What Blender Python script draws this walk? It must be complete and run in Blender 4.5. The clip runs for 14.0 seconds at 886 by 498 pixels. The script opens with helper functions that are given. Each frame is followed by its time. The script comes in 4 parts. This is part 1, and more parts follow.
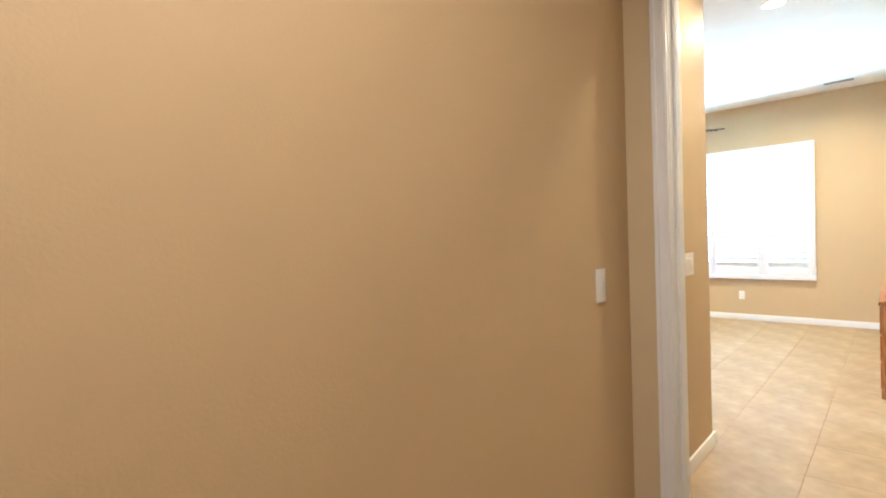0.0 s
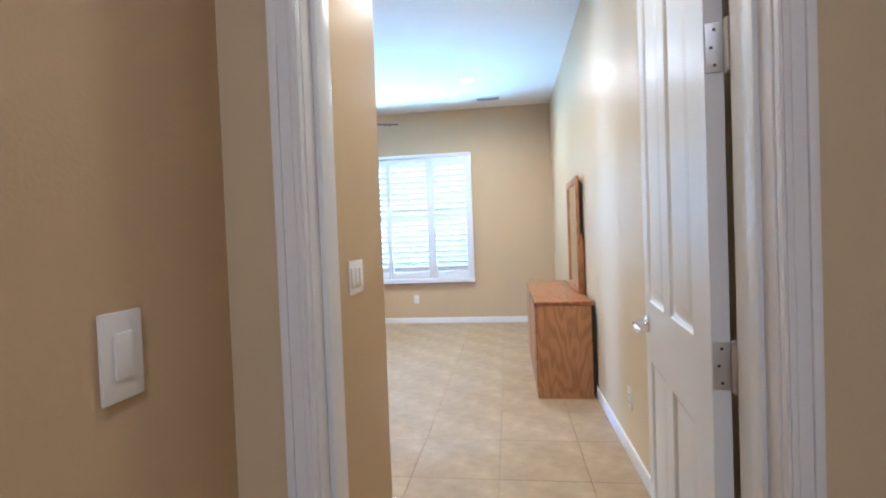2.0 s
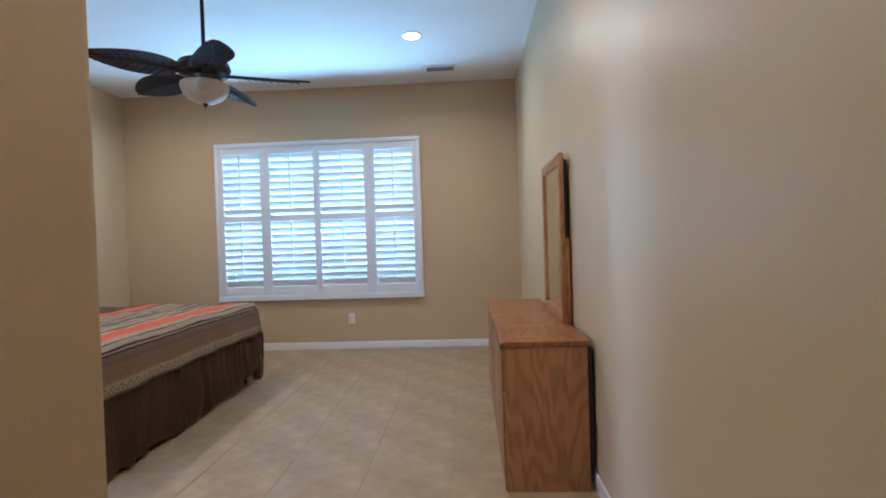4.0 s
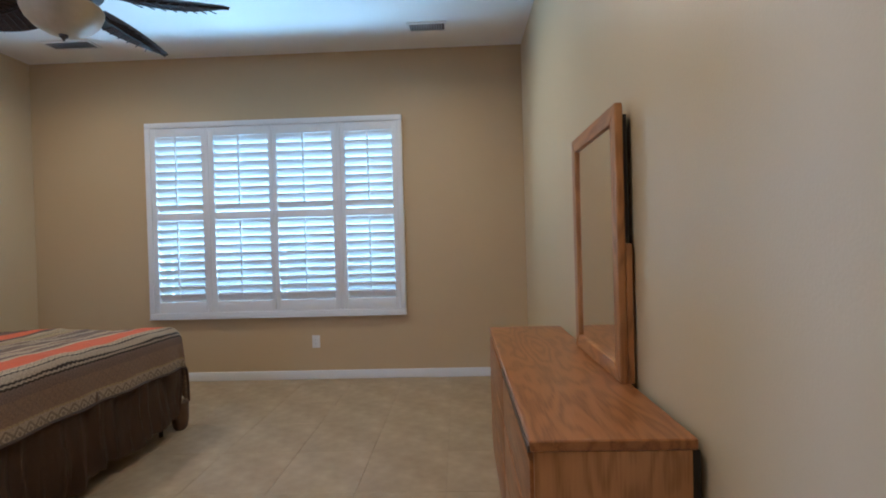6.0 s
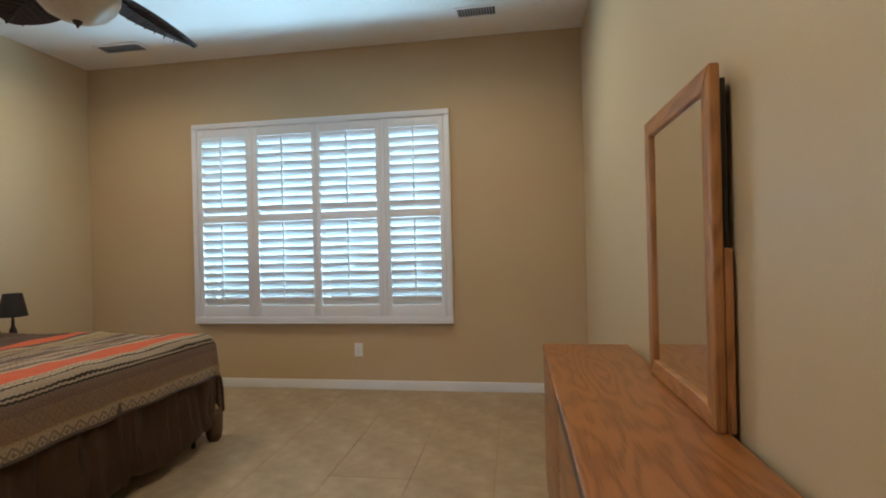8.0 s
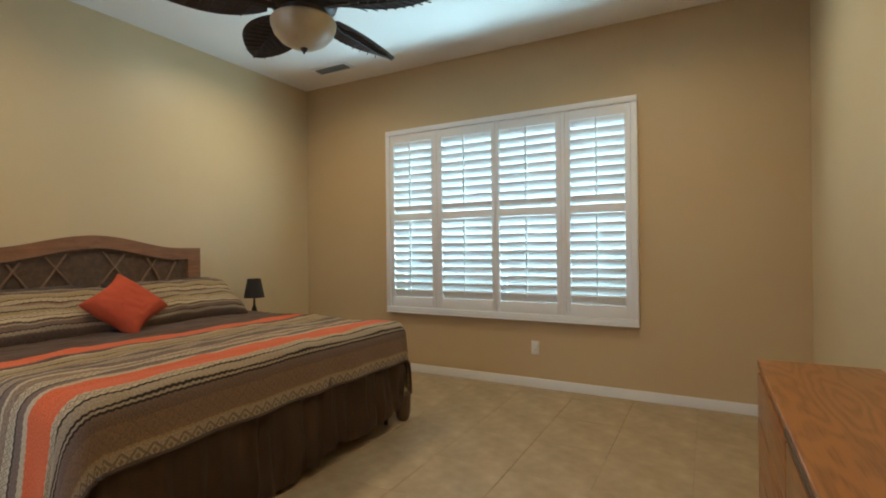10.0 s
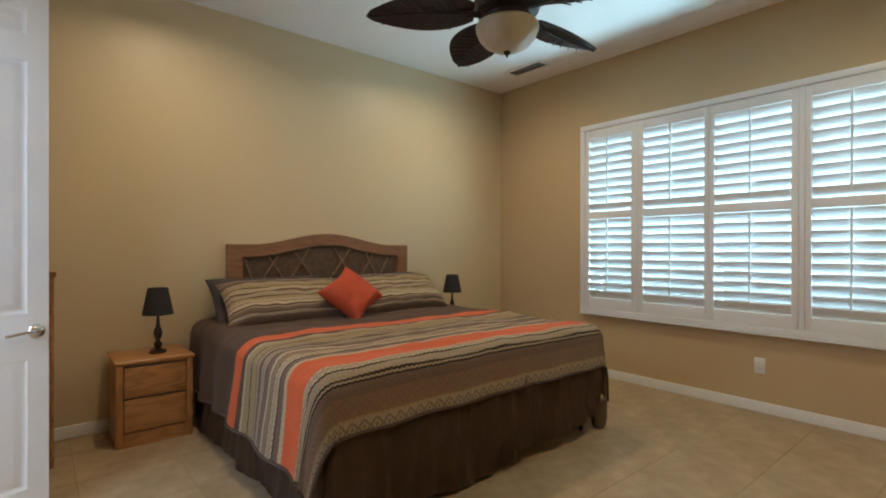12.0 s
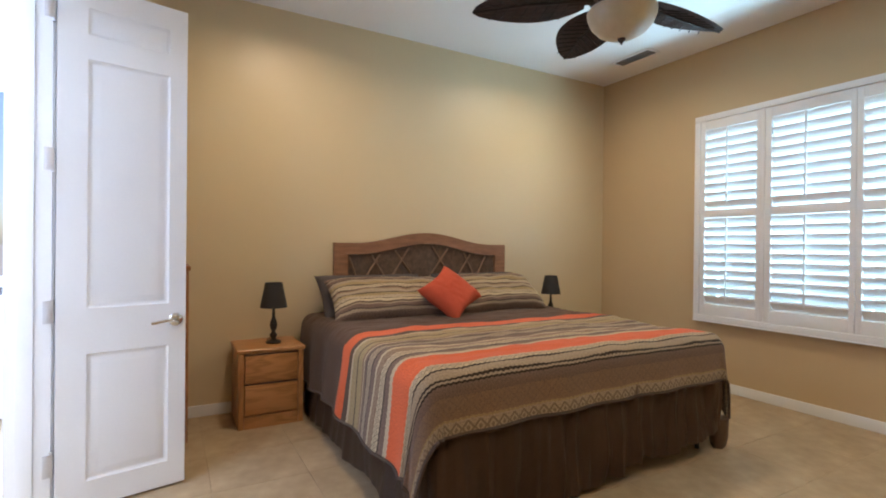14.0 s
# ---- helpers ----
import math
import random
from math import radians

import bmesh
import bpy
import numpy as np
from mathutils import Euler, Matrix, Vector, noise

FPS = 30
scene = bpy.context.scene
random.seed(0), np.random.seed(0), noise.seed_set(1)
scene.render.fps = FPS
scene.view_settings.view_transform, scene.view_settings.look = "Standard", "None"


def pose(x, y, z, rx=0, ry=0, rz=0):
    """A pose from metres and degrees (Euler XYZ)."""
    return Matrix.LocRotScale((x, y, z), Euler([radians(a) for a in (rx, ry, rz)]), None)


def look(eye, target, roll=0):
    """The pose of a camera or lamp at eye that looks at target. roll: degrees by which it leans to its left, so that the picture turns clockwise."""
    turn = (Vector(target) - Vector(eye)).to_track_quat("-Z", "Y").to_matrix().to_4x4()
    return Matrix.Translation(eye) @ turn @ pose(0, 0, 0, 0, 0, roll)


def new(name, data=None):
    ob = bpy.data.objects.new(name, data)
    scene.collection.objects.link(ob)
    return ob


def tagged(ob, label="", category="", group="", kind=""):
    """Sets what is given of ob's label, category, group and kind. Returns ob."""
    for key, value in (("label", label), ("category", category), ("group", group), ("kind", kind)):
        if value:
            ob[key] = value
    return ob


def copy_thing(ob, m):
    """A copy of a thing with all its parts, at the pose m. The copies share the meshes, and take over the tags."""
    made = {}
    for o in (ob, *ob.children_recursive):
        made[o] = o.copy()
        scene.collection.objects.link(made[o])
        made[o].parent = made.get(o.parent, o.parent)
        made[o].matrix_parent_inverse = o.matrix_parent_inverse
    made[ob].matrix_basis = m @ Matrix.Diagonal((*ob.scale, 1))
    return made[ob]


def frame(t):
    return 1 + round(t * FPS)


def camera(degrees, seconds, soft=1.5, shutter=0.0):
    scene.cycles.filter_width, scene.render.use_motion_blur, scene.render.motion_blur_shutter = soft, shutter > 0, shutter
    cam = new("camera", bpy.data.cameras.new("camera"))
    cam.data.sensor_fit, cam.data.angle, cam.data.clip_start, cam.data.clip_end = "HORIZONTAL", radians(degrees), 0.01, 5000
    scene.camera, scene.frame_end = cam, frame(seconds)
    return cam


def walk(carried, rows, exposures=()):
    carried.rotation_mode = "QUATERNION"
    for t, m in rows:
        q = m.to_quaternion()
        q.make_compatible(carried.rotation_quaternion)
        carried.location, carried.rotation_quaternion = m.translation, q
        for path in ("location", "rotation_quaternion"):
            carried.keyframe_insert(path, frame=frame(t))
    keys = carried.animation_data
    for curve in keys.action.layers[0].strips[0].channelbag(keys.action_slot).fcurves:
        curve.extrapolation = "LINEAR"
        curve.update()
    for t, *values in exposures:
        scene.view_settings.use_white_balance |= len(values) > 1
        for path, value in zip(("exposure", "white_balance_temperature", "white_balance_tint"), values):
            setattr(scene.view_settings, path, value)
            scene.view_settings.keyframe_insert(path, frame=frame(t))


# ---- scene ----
cam = camera(84.5, 14.0, soft=1.9)
PATH = [
    (0, (-0.198, 2.417, 1.271), (-1.556, 3.885, 1.237), -1.8),
    (0.5, (-0.301, 2.633, 1.253), (-1.308, 4.361, 1.224), -2.4),
    (1, (-0.372, 2.906, 1.257), (-1.078, 4.777, 1.216), -2.3),
    (1.5, (-0.441, 3.215, 1.247), (-0.91, 5.158, 1.203), -2.2),
    (2, (-0.457, 3.53, 1.233), (-0.726, 5.512, 1.187), -2.2),
    (2.1, (-0.474, 3.595, 1.234), (-0.7, 5.581, 1.189), -2.1),
    (4.3, (-0.416, 5.03, 1.218), (-0.497, 7.028, 1.187), -2.0),
    (4.5, (-0.474, 5.128, 1.26), (-0.538, 7.126, 1.214), -2.1),
    (5, (-0.449, 5.433, 1.227), (-0.529, 7.431, 1.195), -2.1),
    (5.5, (-0.446, 5.708, 1.237), (-0.52, 7.707, 1.216), -1.7),
    (6, (-0.443, 5.975, 1.23), (-0.514, 7.974, 1.211), -1.6),
    (6.5, (-0.447, 6.197, 1.233), (-0.524, 8.195, 1.217), -1.5),
    (7, (-0.384, 6.282, 1.224), (-0.487, 8.279, 1.223), -1.5),
    (9.5, (-0.461, 6.324, 1.241), (-1.251, 8.161, 1.235), -0.8),
    (10, (-0.47, 6.328, 1.23), (-1.425, 8.085, 1.23), -0.6),
    (10.5, (-0.499, 6.322, 1.234), (-1.602, 7.99, 1.232), -0.5),
    (11, (-0.507, 6.312, 1.236), (-1.755, 7.875, 1.233), -0.3),
    (11.5, (-0.519, 6.308, 1.244), (-1.923, 7.732, 1.237), -0.1),
    (12, (-0.528, 6.295, 1.238), (-2.062, 7.578, 1.233), 0.1),
    (12.5, (-0.543, 6.291, 1.232), (-2.169, 7.455, 1.228), 0.3),
    (13, (-0.545, 6.295, 1.223), (-2.225, 7.38, 1.221), 0.4),
    (13.5, (-0.568, 6.272, 1.238), (-2.287, 7.295, 1.231), 0.5),
    (14, (-0.603, 6.269, 1.235), (-2.347, 7.247, 1.227), 0.6),
]
EXPOSURES = [(0, 1.75, 5250, 10), (1.0, 1.35, 4750, 12), (2.1, 1.15, 4450, 13), (4.3, -0.05, 4800, 17), (5.5, -0.2, 4950, 17), (7.1, -0.32, 5250, 16), (9.4, -0.25, 6250, 12), (11.5, -0.32, 6100, 10), (12.5, -0.1, 5950, 15), (13.2, 0.05, 5800, 17), (14, 0.2, 5800, 17)]
walk(cam, [(t, look(eye, target, roll)) for t, eye, target, roll in PATH], EXPOSURES)

# ---- world, sun, lights ----
world = bpy.data.worlds.new("world")
scene.world = world
world.use_nodes = True
wn = world.node_tree.nodes
sky = wn.new("ShaderNodeTexSky")
sky.sky_type, sky.sun_disc = "NISHITA", False
sky.sun_elevation, sky.sun_rotation = radians(55), radians(200)
world.node_tree.links.new(sky.outputs[0], wn["Background"].inputs[0])
wn["Background"].inputs[1].default_value = 0.12
sun = new("sun", bpy.data.lights.new("sun", "SUN"))
sun.data.energy, sun.data.angle, sun.data.color = 3.0, radians(0.5), (1, 0.95, 0.87)
sun.matrix_world = look((0, 0, 8), (1.6, 4.4, 1.3))


def area(name, eye, target, sx, sy, watts, color, spread=180, disk=False):
    lamp = bpy.data.lights.new(name, "AREA")
    lamp.shape = "DISK" if disk else "RECTANGLE"
    lamp.size = sx
    if not disk:
        lamp.size_y = sy
    lamp.energy, lamp.color, lamp.spread = watts, color, radians(spread)
    ob = new(name, lamp)
    ob.matrix_world = look(eye, target)
    return ob


WIN_LIGHT, CAN_LIGHT = 370, 13.5
area("window_daylight", (-2.16, 11.2, 0.25), (-2.16, 10.5, 1.6), 3.0, 1.3, WIN_LIGHT, (0.51, 0.86, 0.98))
area("bath_daylight", (-5.84, 5.1, 1.75), (-3.0, 5.25, 1.3), 1.0, 1.5, 480, (0.52, 0.68, 1.0))
# added fill lamp with no known source, brightens the bathroom door and jamb
area("bath_fill_light", (-2.3, 4.4, 3.02), (-2.6, 5.2, 0), 2.0, 1.4, 100, (0.55, 0.74, 1.0))
WARM = (1.0, 0.77, 0.48)
CANS = [(-0.87, 7.05), (-0.87, 9.2), (-3.56, 9.27), (-3.56, 7.05)]
# assumed hall downlight, never in view, added to light the hall walls
ASSUMED_HALL_CAN = (-0.40, 2.4)
PASSAGE_CAN = (-0.42, 5.05)
for cx, cy in CANS:
    area("downlight_glow", (cx, cy, 3.028), (cx, cy, 0), 0.13, 0, CAN_LIGHT, WARM, 158, True)
area("downlight_glow", (*PASSAGE_CAN, 3.028), (*PASSAGE_CAN, 0), 0.13, 0, 5.5, WARM, 130, True)
area("downlight_glow", (*ASSUMED_HALL_CAN, 3.028), (*ASSUMED_HALL_CAN, 0), 0.13, 0, 11.5, (1.0, 0.86, 0.72), 150, True)


# ---- materials ----
def nodes_of(name):
    m = bpy.data.materials.new(name)
    m.use_nodes = True
    return m, m.node_tree.nodes, m.node_tree.links, m.node_tree.nodes["Principled BSDF"]


def ramp(n, stops, mode="LINEAR"):
    r = n.new("ShaderNodeValToRGB")
    r.color_ramp.interpolation = mode
    e = r.color_ramp.elements
    while len(e) < len(stops):
        e.new(0.5)
    for i, (p, c) in enumerate(stops):
        e[i].position, e[i].color = p, (*c, 1) if len(c) == 3 else c
    return r


def surface(name, a, b, rough=0.6, scale=3.0, fine=60.0, bump=0.15, metal=0.0, stretch=(1, 1, 1), dist=0.01, spec=0.5, vary=0.0):
    """A plain material: colour drifts from a to b in large soft patches and fine grain, with a fine relief."""
    m, n, l, p = nodes_of(name)
    co, mp = n.new("ShaderNodeTexCoord"), n.new("ShaderNodeMapping")
    mp.inputs["Scale"].default_value = stretch
    l.new(co.outputs["Object"], mp.inputs[0])
    big, small = n.new("ShaderNodeTexNoise"), n.new("ShaderNodeTexNoise")
    big.inputs["Scale"].default_value, small.inputs["Scale"].default_value = scale, fine
    big.inputs["Detail"].default_value, small.inputs["Detail"].default_value = 4, 5
    l.new(mp.outputs[0], big.inputs[0]), l.new(mp.outputs[0], small.inputs[0])
    mixv = n.new("ShaderNodeMix")
    mixv.inputs[0].default_value = 0.35
    l.new(big.outputs[0], mixv.inputs[2]), l.new(small.outputs[0], mixv.inputs[3])
    last = mixv.outputs[0]
    if vary:
        oi, ma = n.new("ShaderNodeObjectInfo"), n.new("ShaderNodeMath")
        ma.operation, ma.inputs[1].default_value = "MULTIPLY_ADD", vary
        l.new(oi.outputs["Random"], ma.inputs[0]), l.new(last, ma.inputs[2])
        sb = n.new("ShaderNodeMath")
        sb.operation, sb.inputs[1].default_value = "SUBTRACT", vary / 2
        l.new(ma.outputs[0], sb.inputs[0])
        last = sb.outputs[0]
    r = ramp(n, [(0.3, a), (0.7, b)])
    l.new(last, r.inputs[0]), l.new(r.outputs[0], p.inputs["Base Color"])
    bp = n.new("ShaderNodeBump")
    bp.inputs["Strength"].default_value, bp.inputs["Distance"].default_value = bump, dist
    l.new(small.outputs[0], bp.inputs["Height"]), l.new(bp.outputs[0], p.inputs["Normal"])
    p.inputs["Roughness"].default_value, p.inputs["Metallic"].default_value = rough, metal
    p.inputs["Specular IOR Level"].default_value = spec
    return m


def oak(name, a, b, axis, rough=0.32):
    """Varnished oak: cathedral grain along one axis, with pores."""
    m, n, l, p = nodes_of(name)
    co, mp = n.new("ShaderNodeTexCoord"), n.new("ShaderNodeMapping")
    s = [5.0, 5.0, 5.0]
    s[axis] = 1.1
    mp.inputs["Scale"].default_value = s
    l.new(co.outputs["Object"], mp.inputs[0])
    nz = n.new("ShaderNodeTexNoise")
    nz.inputs["Scale"].default_value, nz.inputs["Detail"].default_value = 0.9, 2.5
    l.new(mp.outputs[0], nz.inputs[0])
    wv = n.new("ShaderNodeMath")
    wv.operation, wv.inputs[1].default_value = "MULTIPLY", 95.0
    l.new(nz.outputs[0], wv.inputs[0])
    sn = n.new("ShaderNodeMath")
    sn.operation = "SINE"
    l.new(wv.outputs[0], sn.inputs[0])
    mp2 = n.new("ShaderNodeMapping")
    s2 = [160.0, 160.0, 160.0]
    s2[axis] = 9.0
    mp2.inputs["Scale"].default_value = s2
    l.new(co.outputs["Object"], mp2.inputs[0])
    pore = n.new("ShaderNodeTexNoise")
    pore.inputs["Scale"].default_value, pore.inputs["Detail"].default_value = 1.0, 3
    l.new(mp2.outputs[0], pore.inputs[0])
    mx = n.new("ShaderNodeMix")
    mx.inputs[0].default_value = 0.66
    mr = n.new("ShaderNodeMapRange")
    mr.inputs[1].default_value, mr.inputs[2].default_value = -1, 1
    l.new(sn.outputs[0], mr.inputs[0])
    l.new(mr.outputs[0], mx.inputs[2]), l.new(pore.outputs[0], mx.inputs[3])
    r = ramp(n, [(0.15, a), (0.55, b), (0.9, tuple(min(1, c * 1.12) for c in b))])
    l.new(mx.outputs[0], r.inputs[0]), l.new(r.outputs[0], p.inputs["Base Color"])
    bp = n.new("ShaderNodeBump")
    bp.inputs["Strength"].default_value, bp.inputs["Distance"].default_value = 0.12, 0.003
    l.new(pore.outputs[0], bp.inputs["Height"]), l.new(bp.outputs[0], p.inputs["Normal"])
    p.inputs["Roughness"].default_value = rough
    return m


def weave(name, stops, length, motif, ground=(0.1, 0.07, 0.05), axis=0, wobble=0.006):
    """Woven stripes along one axis of the UV map (metres), with small diamond motifs in the bands named by motif (start, end, period)."""
    m, n, l, p = nodes_of(name)
    uv = n.new("ShaderNodeUVMap")
    sep = n.new("ShaderNodeSeparateXYZ")
    l.new(uv.outputs[0], sep.inputs[0])
    along, across = sep.outputs[axis], sep.outputs[1 - axis]

    def op(kind, a, b=None, c=None):
        k = n.new("ShaderNodeMath")
        k.operation = kind
        for i, v in enumerate((a, b, c)):
            if v is None:
                continue
            if isinstance(v, (int, float)):
                k.inputs[i].default_value = v
            else:
                l.new(v, k.inputs[i])
        return k.outputs[0]

    wob = n.new("ShaderNodeTexNoise")
    wob.inputs["Scale"].default_value = 9
    l.new(uv.outputs[0], wob.inputs[0])
    s = op("ADD", along, op("MULTIPLY", op("SUBTRACT", wob.outputs[0], 0.5), wobble))
    zig = op("MULTIPLY", op("PINGPONG", op("MULTIPLY", across, 1.0), 0.014), 0.35)
    s = op("ADD", s, zig)
    r = ramp(n, [(a / length, c) for a, c in stops], "CONSTANT")
    l.new(op("DIVIDE", s, length), r.inputs[0])
    col = r.outputs[0]
    for s0, s1, period, tint in motif:
        mid, half = (s0 + s1) / 2, (s1 - s0) / 2
        d1 = op("DIVIDE", op("PINGPONG", across, period / 2), period / 2)
        d2 = op("DIVIDE", op("ABSOLUTE", op("SUBTRACT", along, mid)), half)
        tot = op("ADD", d1, d2)
        ring = op("LESS_THAN", op("ABSOLUTE", op("SUBTRACT", tot, 0.95)), 0.2)
        core = op("LESS_THAN", tot, 0.35)
        mask = op("MULTIPLY", op("MAXIMUM", ring, core), op("LESS_THAN", d2, 1.0))
        mx = n.new("ShaderNodeMix")
        mx.data_type = "RGBA"
        l.new(op("MULTIPLY", mask, 0.5), mx.inputs[0])
        l.new(col, mx.inputs[6])
        mx.inputs[7].default_value = (*tint, 1)
        col = mx.outputs[2]
    grain = n.new("ShaderNodeTexNoise")
    grain.inputs["Scale"].default_value, grain.inputs["Detail"].default_value = 140, 4
    l.new(uv.outputs[0], grain.inputs[0])
    gr = ramp(n, [(0.25, (0.6, 0.6, 0.6)), (0.75, (1.25, 1.25, 1.25))])
    l.new(grain.outputs[0], gr.inputs[0])
    mul = n.new("ShaderNodeMix")
    mul.data_type, mul.blend_type = "RGBA", "MULTIPLY"
    mul.inputs[0].default_value = 1.0
    l.new(col, mul.inputs[6]), l.new(gr.outputs[0], mul.inputs[7])
    l.new(mul.outputs[2], p.inputs["Base Color"])
    bp = n.new("ShaderNodeBump")
    bp.inputs["Strength"].default_value, bp.inputs["Distance"].default_value = 0.3, 0.003
    l.new(grain.outputs[0], bp.inputs["Height"]), l.new(bp.outputs[0], p.inputs["Normal"])
    p.inputs["Roughness"].default_value = 0.85
    p.inputs["Specular IOR Level"].default_value = 0.2
    p.inputs["Sheen Weight"].default_value = 0.05
    return m


def glow(name, color, strength):
    m, n, l, p = nodes_of(name)
    p.inputs["Base Color"].default_value = (*color, 1)
    p.inputs["Emission Color"].default_value = (*color, 1)
    p.inputs["Emission Strength"].default_value = strength
    return m


def plain(name, color, rough, metal=0.0, transmission=0.0, ior=1.45):
    m, n, l, p = nodes_of(name)
    p.inputs["Base Color"].default_value = (*color, 1)
    p.inputs["Roughness"].default_value, p.inputs["Metallic"].default_value = rough, metal
    p.inputs["Transmission Weight"].default_value, p.inputs["IOR"].default_value = transmission, ior
    return m


# wall colours: tan is darker and stronger, cream paler and glossier
M_TAN = surface("tan_wall_colour", (0.52, 0.385, 0.215), (0.545, 0.405, 0.228), 0.55, 1.5, 140, 0.12, dist=0.004, spec=0.3)
M_CREAM = surface("cream_wall_colour", (0.60, 0.488, 0.300), (0.625, 0.508, 0.315), 0.4, 1.5, 140, 0.12, dist=0.004, spec=0.5)
M_CEIL = surface("ceiling_paint", (0.84, 0.83, 0.81), (0.88, 0.87, 0.85), 0.7, 2, 90, 0.4, dist=0.006, spec=0.2)
M_WHITE = surface("white_gloss_paint", (0.76, 0.76, 0.75), (0.80, 0.80, 0.79), 0.35, 3, 80, 0.06, dist=0.003)
M_SHUT = surface("shutter_paint", (0.74, 0.75, 0.75), (0.79, 0.79, 0.79), 0.4, 3, 70, 0.05, dist=0.003)
M_TILE = surface("travertine_tile", (0.29, 0.208, 0.115), (0.46, 0.345, 0.205), 0.48, 4.5, 14, 0.08, dist=0.004, spec=0.35, vary=0.06)
M_GROUT = surface("grout", (0.25, 0.178, 0.096), (0.31, 0.225, 0.125), 0.9, 5, 200, 0.4)
M_OAK_Y = oak("oak_along_y", (0.18, 0.064, 0.017), (0.34, 0.138, 0.040), 1)
M_OAK_Z = oak("oak_upright", (0.25, 0.105, 0.035), (0.43, 0.205, 0.075), 2)
M_OAK_X = oak("oak_along_x", (0.18, 0.064, 0.017), (0.34, 0.138, 0.040), 0)
M_PINE_Y = oak("honey_oak_along_y", (0.26, 0.11, 0.03), (0.44, 0.20, 0.062), 1)
M_PINE_Z = oak("honey_oak_upright", (0.24, 0.105, 0.034), (0.42, 0.195, 0.064), 2)
M_DARK = surface("dark_gap", (0.012, 0.009, 0.007), (0.02, 0.014, 0.01), 0.8)
# dark trim colour, also the shade in drawer gaps and behind vent slats
M_EDGE = surface("dark_trim_and_gap_shade", (0.05, 0.03, 0.022), (0.08, 0.05, 0.035), 0.4)
M_MIRROR = plain("mirror_glass", (0.86, 0.87, 0.86), 0.015, 1.0)
M_GLASS = plain("window_glass", (1, 1, 1), 0.0, 0.0, 1.0)
M_CHROME = plain("polished_nickel", (0.75, 0.74, 0.72), 0.13, 1.0)
M_STEEL = surface("brushed_steel", (0.62, 0.62, 0.62), (0.7, 0.7, 0.69), 0.48, 8, 120, 0.1, 1.0)
M_PLATE = surface("plastic_plate", (0.72, 0.70, 0.66), (0.76, 0.74, 0.70), 0.35, 6, 60, 0.03)
M_FAN = surface("dark_bronze", (0.022, 0.014, 0.011), (0.04, 0.026, 0.02), 0.38, 12, 60, 0.1, 0.4)
M_BLADE = surface("dark_wicker_blade", (0.028, 0.016, 0.012), (0.075, 0.042, 0.032), 0.55, 14, 90, 0.5, stretch=(1, 5, 1))
M_RIB = surface("blade_rib", (0.015, 0.009, 0.007), (0.03, 0.02, 0.015), 0.5)
M_BOWL = surface("cream_glass_bowl", (0.42, 0.34, 0.21), (0.52, 0.44, 0.29), 0.3, 9, 30, 0.05)
M_SHADE = surface("charcoal_lampshade", (0.018, 0.016, 0.014), (0.032, 0.028, 0.025), 0.85, 6, 220, 0.4)
M_BLACK = surface("black_turned_wood", (0.008, 0.007, 0.007), (0.018, 0.015, 0.014), 0.3, 10, 60, 0.1)
M_BROWN = surface("brown_fabric", (0.062, 0.042, 0.030), (0.092, 0.064, 0.046), 0.7, 5, 230, 0.4, spec=0.3)
M_SKIRT = surface("brown_satin_skirt", (0.085, 0.050, 0.029), (0.145, 0.088, 0.053), 0.42, 4, 160, 0.3, spec=0.4)
M_RED = surface("rust_red_fabric", (0.40, 0.062, 0.026), (0.52, 0.088, 0.036), 0.8, 6, 240, 0.5, spec=0.2)
M_GREY = surface("taupe_pillowcase", (0.055, 0.043, 0.038), (0.08, 0.062, 0.055), 0.8, 6, 200, 0.4)
M_HB = surface("rattan_frame", (0.17, 0.075, 0.032), (0.31, 0.145, 0.065), 0.45, 6, 40, 0.35, stretch=(1, 1, 6))
M_WICK = surface("dark_woven_wicker", (0.05, 0.028, 0.015), (0.15, 0.085, 0.046), 0.6, 30, 150, 0.9, dist=0.006)
M_CANE = surface("cane_strip", (0.16, 0.092, 0.05), (0.25, 0.145, 0.08), 0.45, 20, 90, 0.3)
M_CAN = glow("downlight_lens", (1.0, 0.86, 0.62), 14)
M_VENT = surface("vent_metal", (0.36, 0.355, 0.35), (0.42, 0.415, 0.41), 0.5, 8, 60, 0.05)
M_GROUND = surface("dry_garden_gravel", (0.38, 0.33, 0.27), (0.52, 0.46, 0.38), 0.9, 0.6, 25, 0.6)
M_STUCCO = surface("stucco", (0.5, 0.44, 0.35), (0.6, 0.53, 0.43), 0.9, 2, 60, 0.6)
M_TUB = surface("white_acrylic", (0.80, 0.80, 0.80), (0.84, 0.84, 0.84), 0.15, 3, 50, 0.02)
M_MOSAIC = surface("dark_mosaic", (0.02, 0.02, 0.02), (0.12, 0.10, 0.09), 0.25, 40, 80, 0.2)

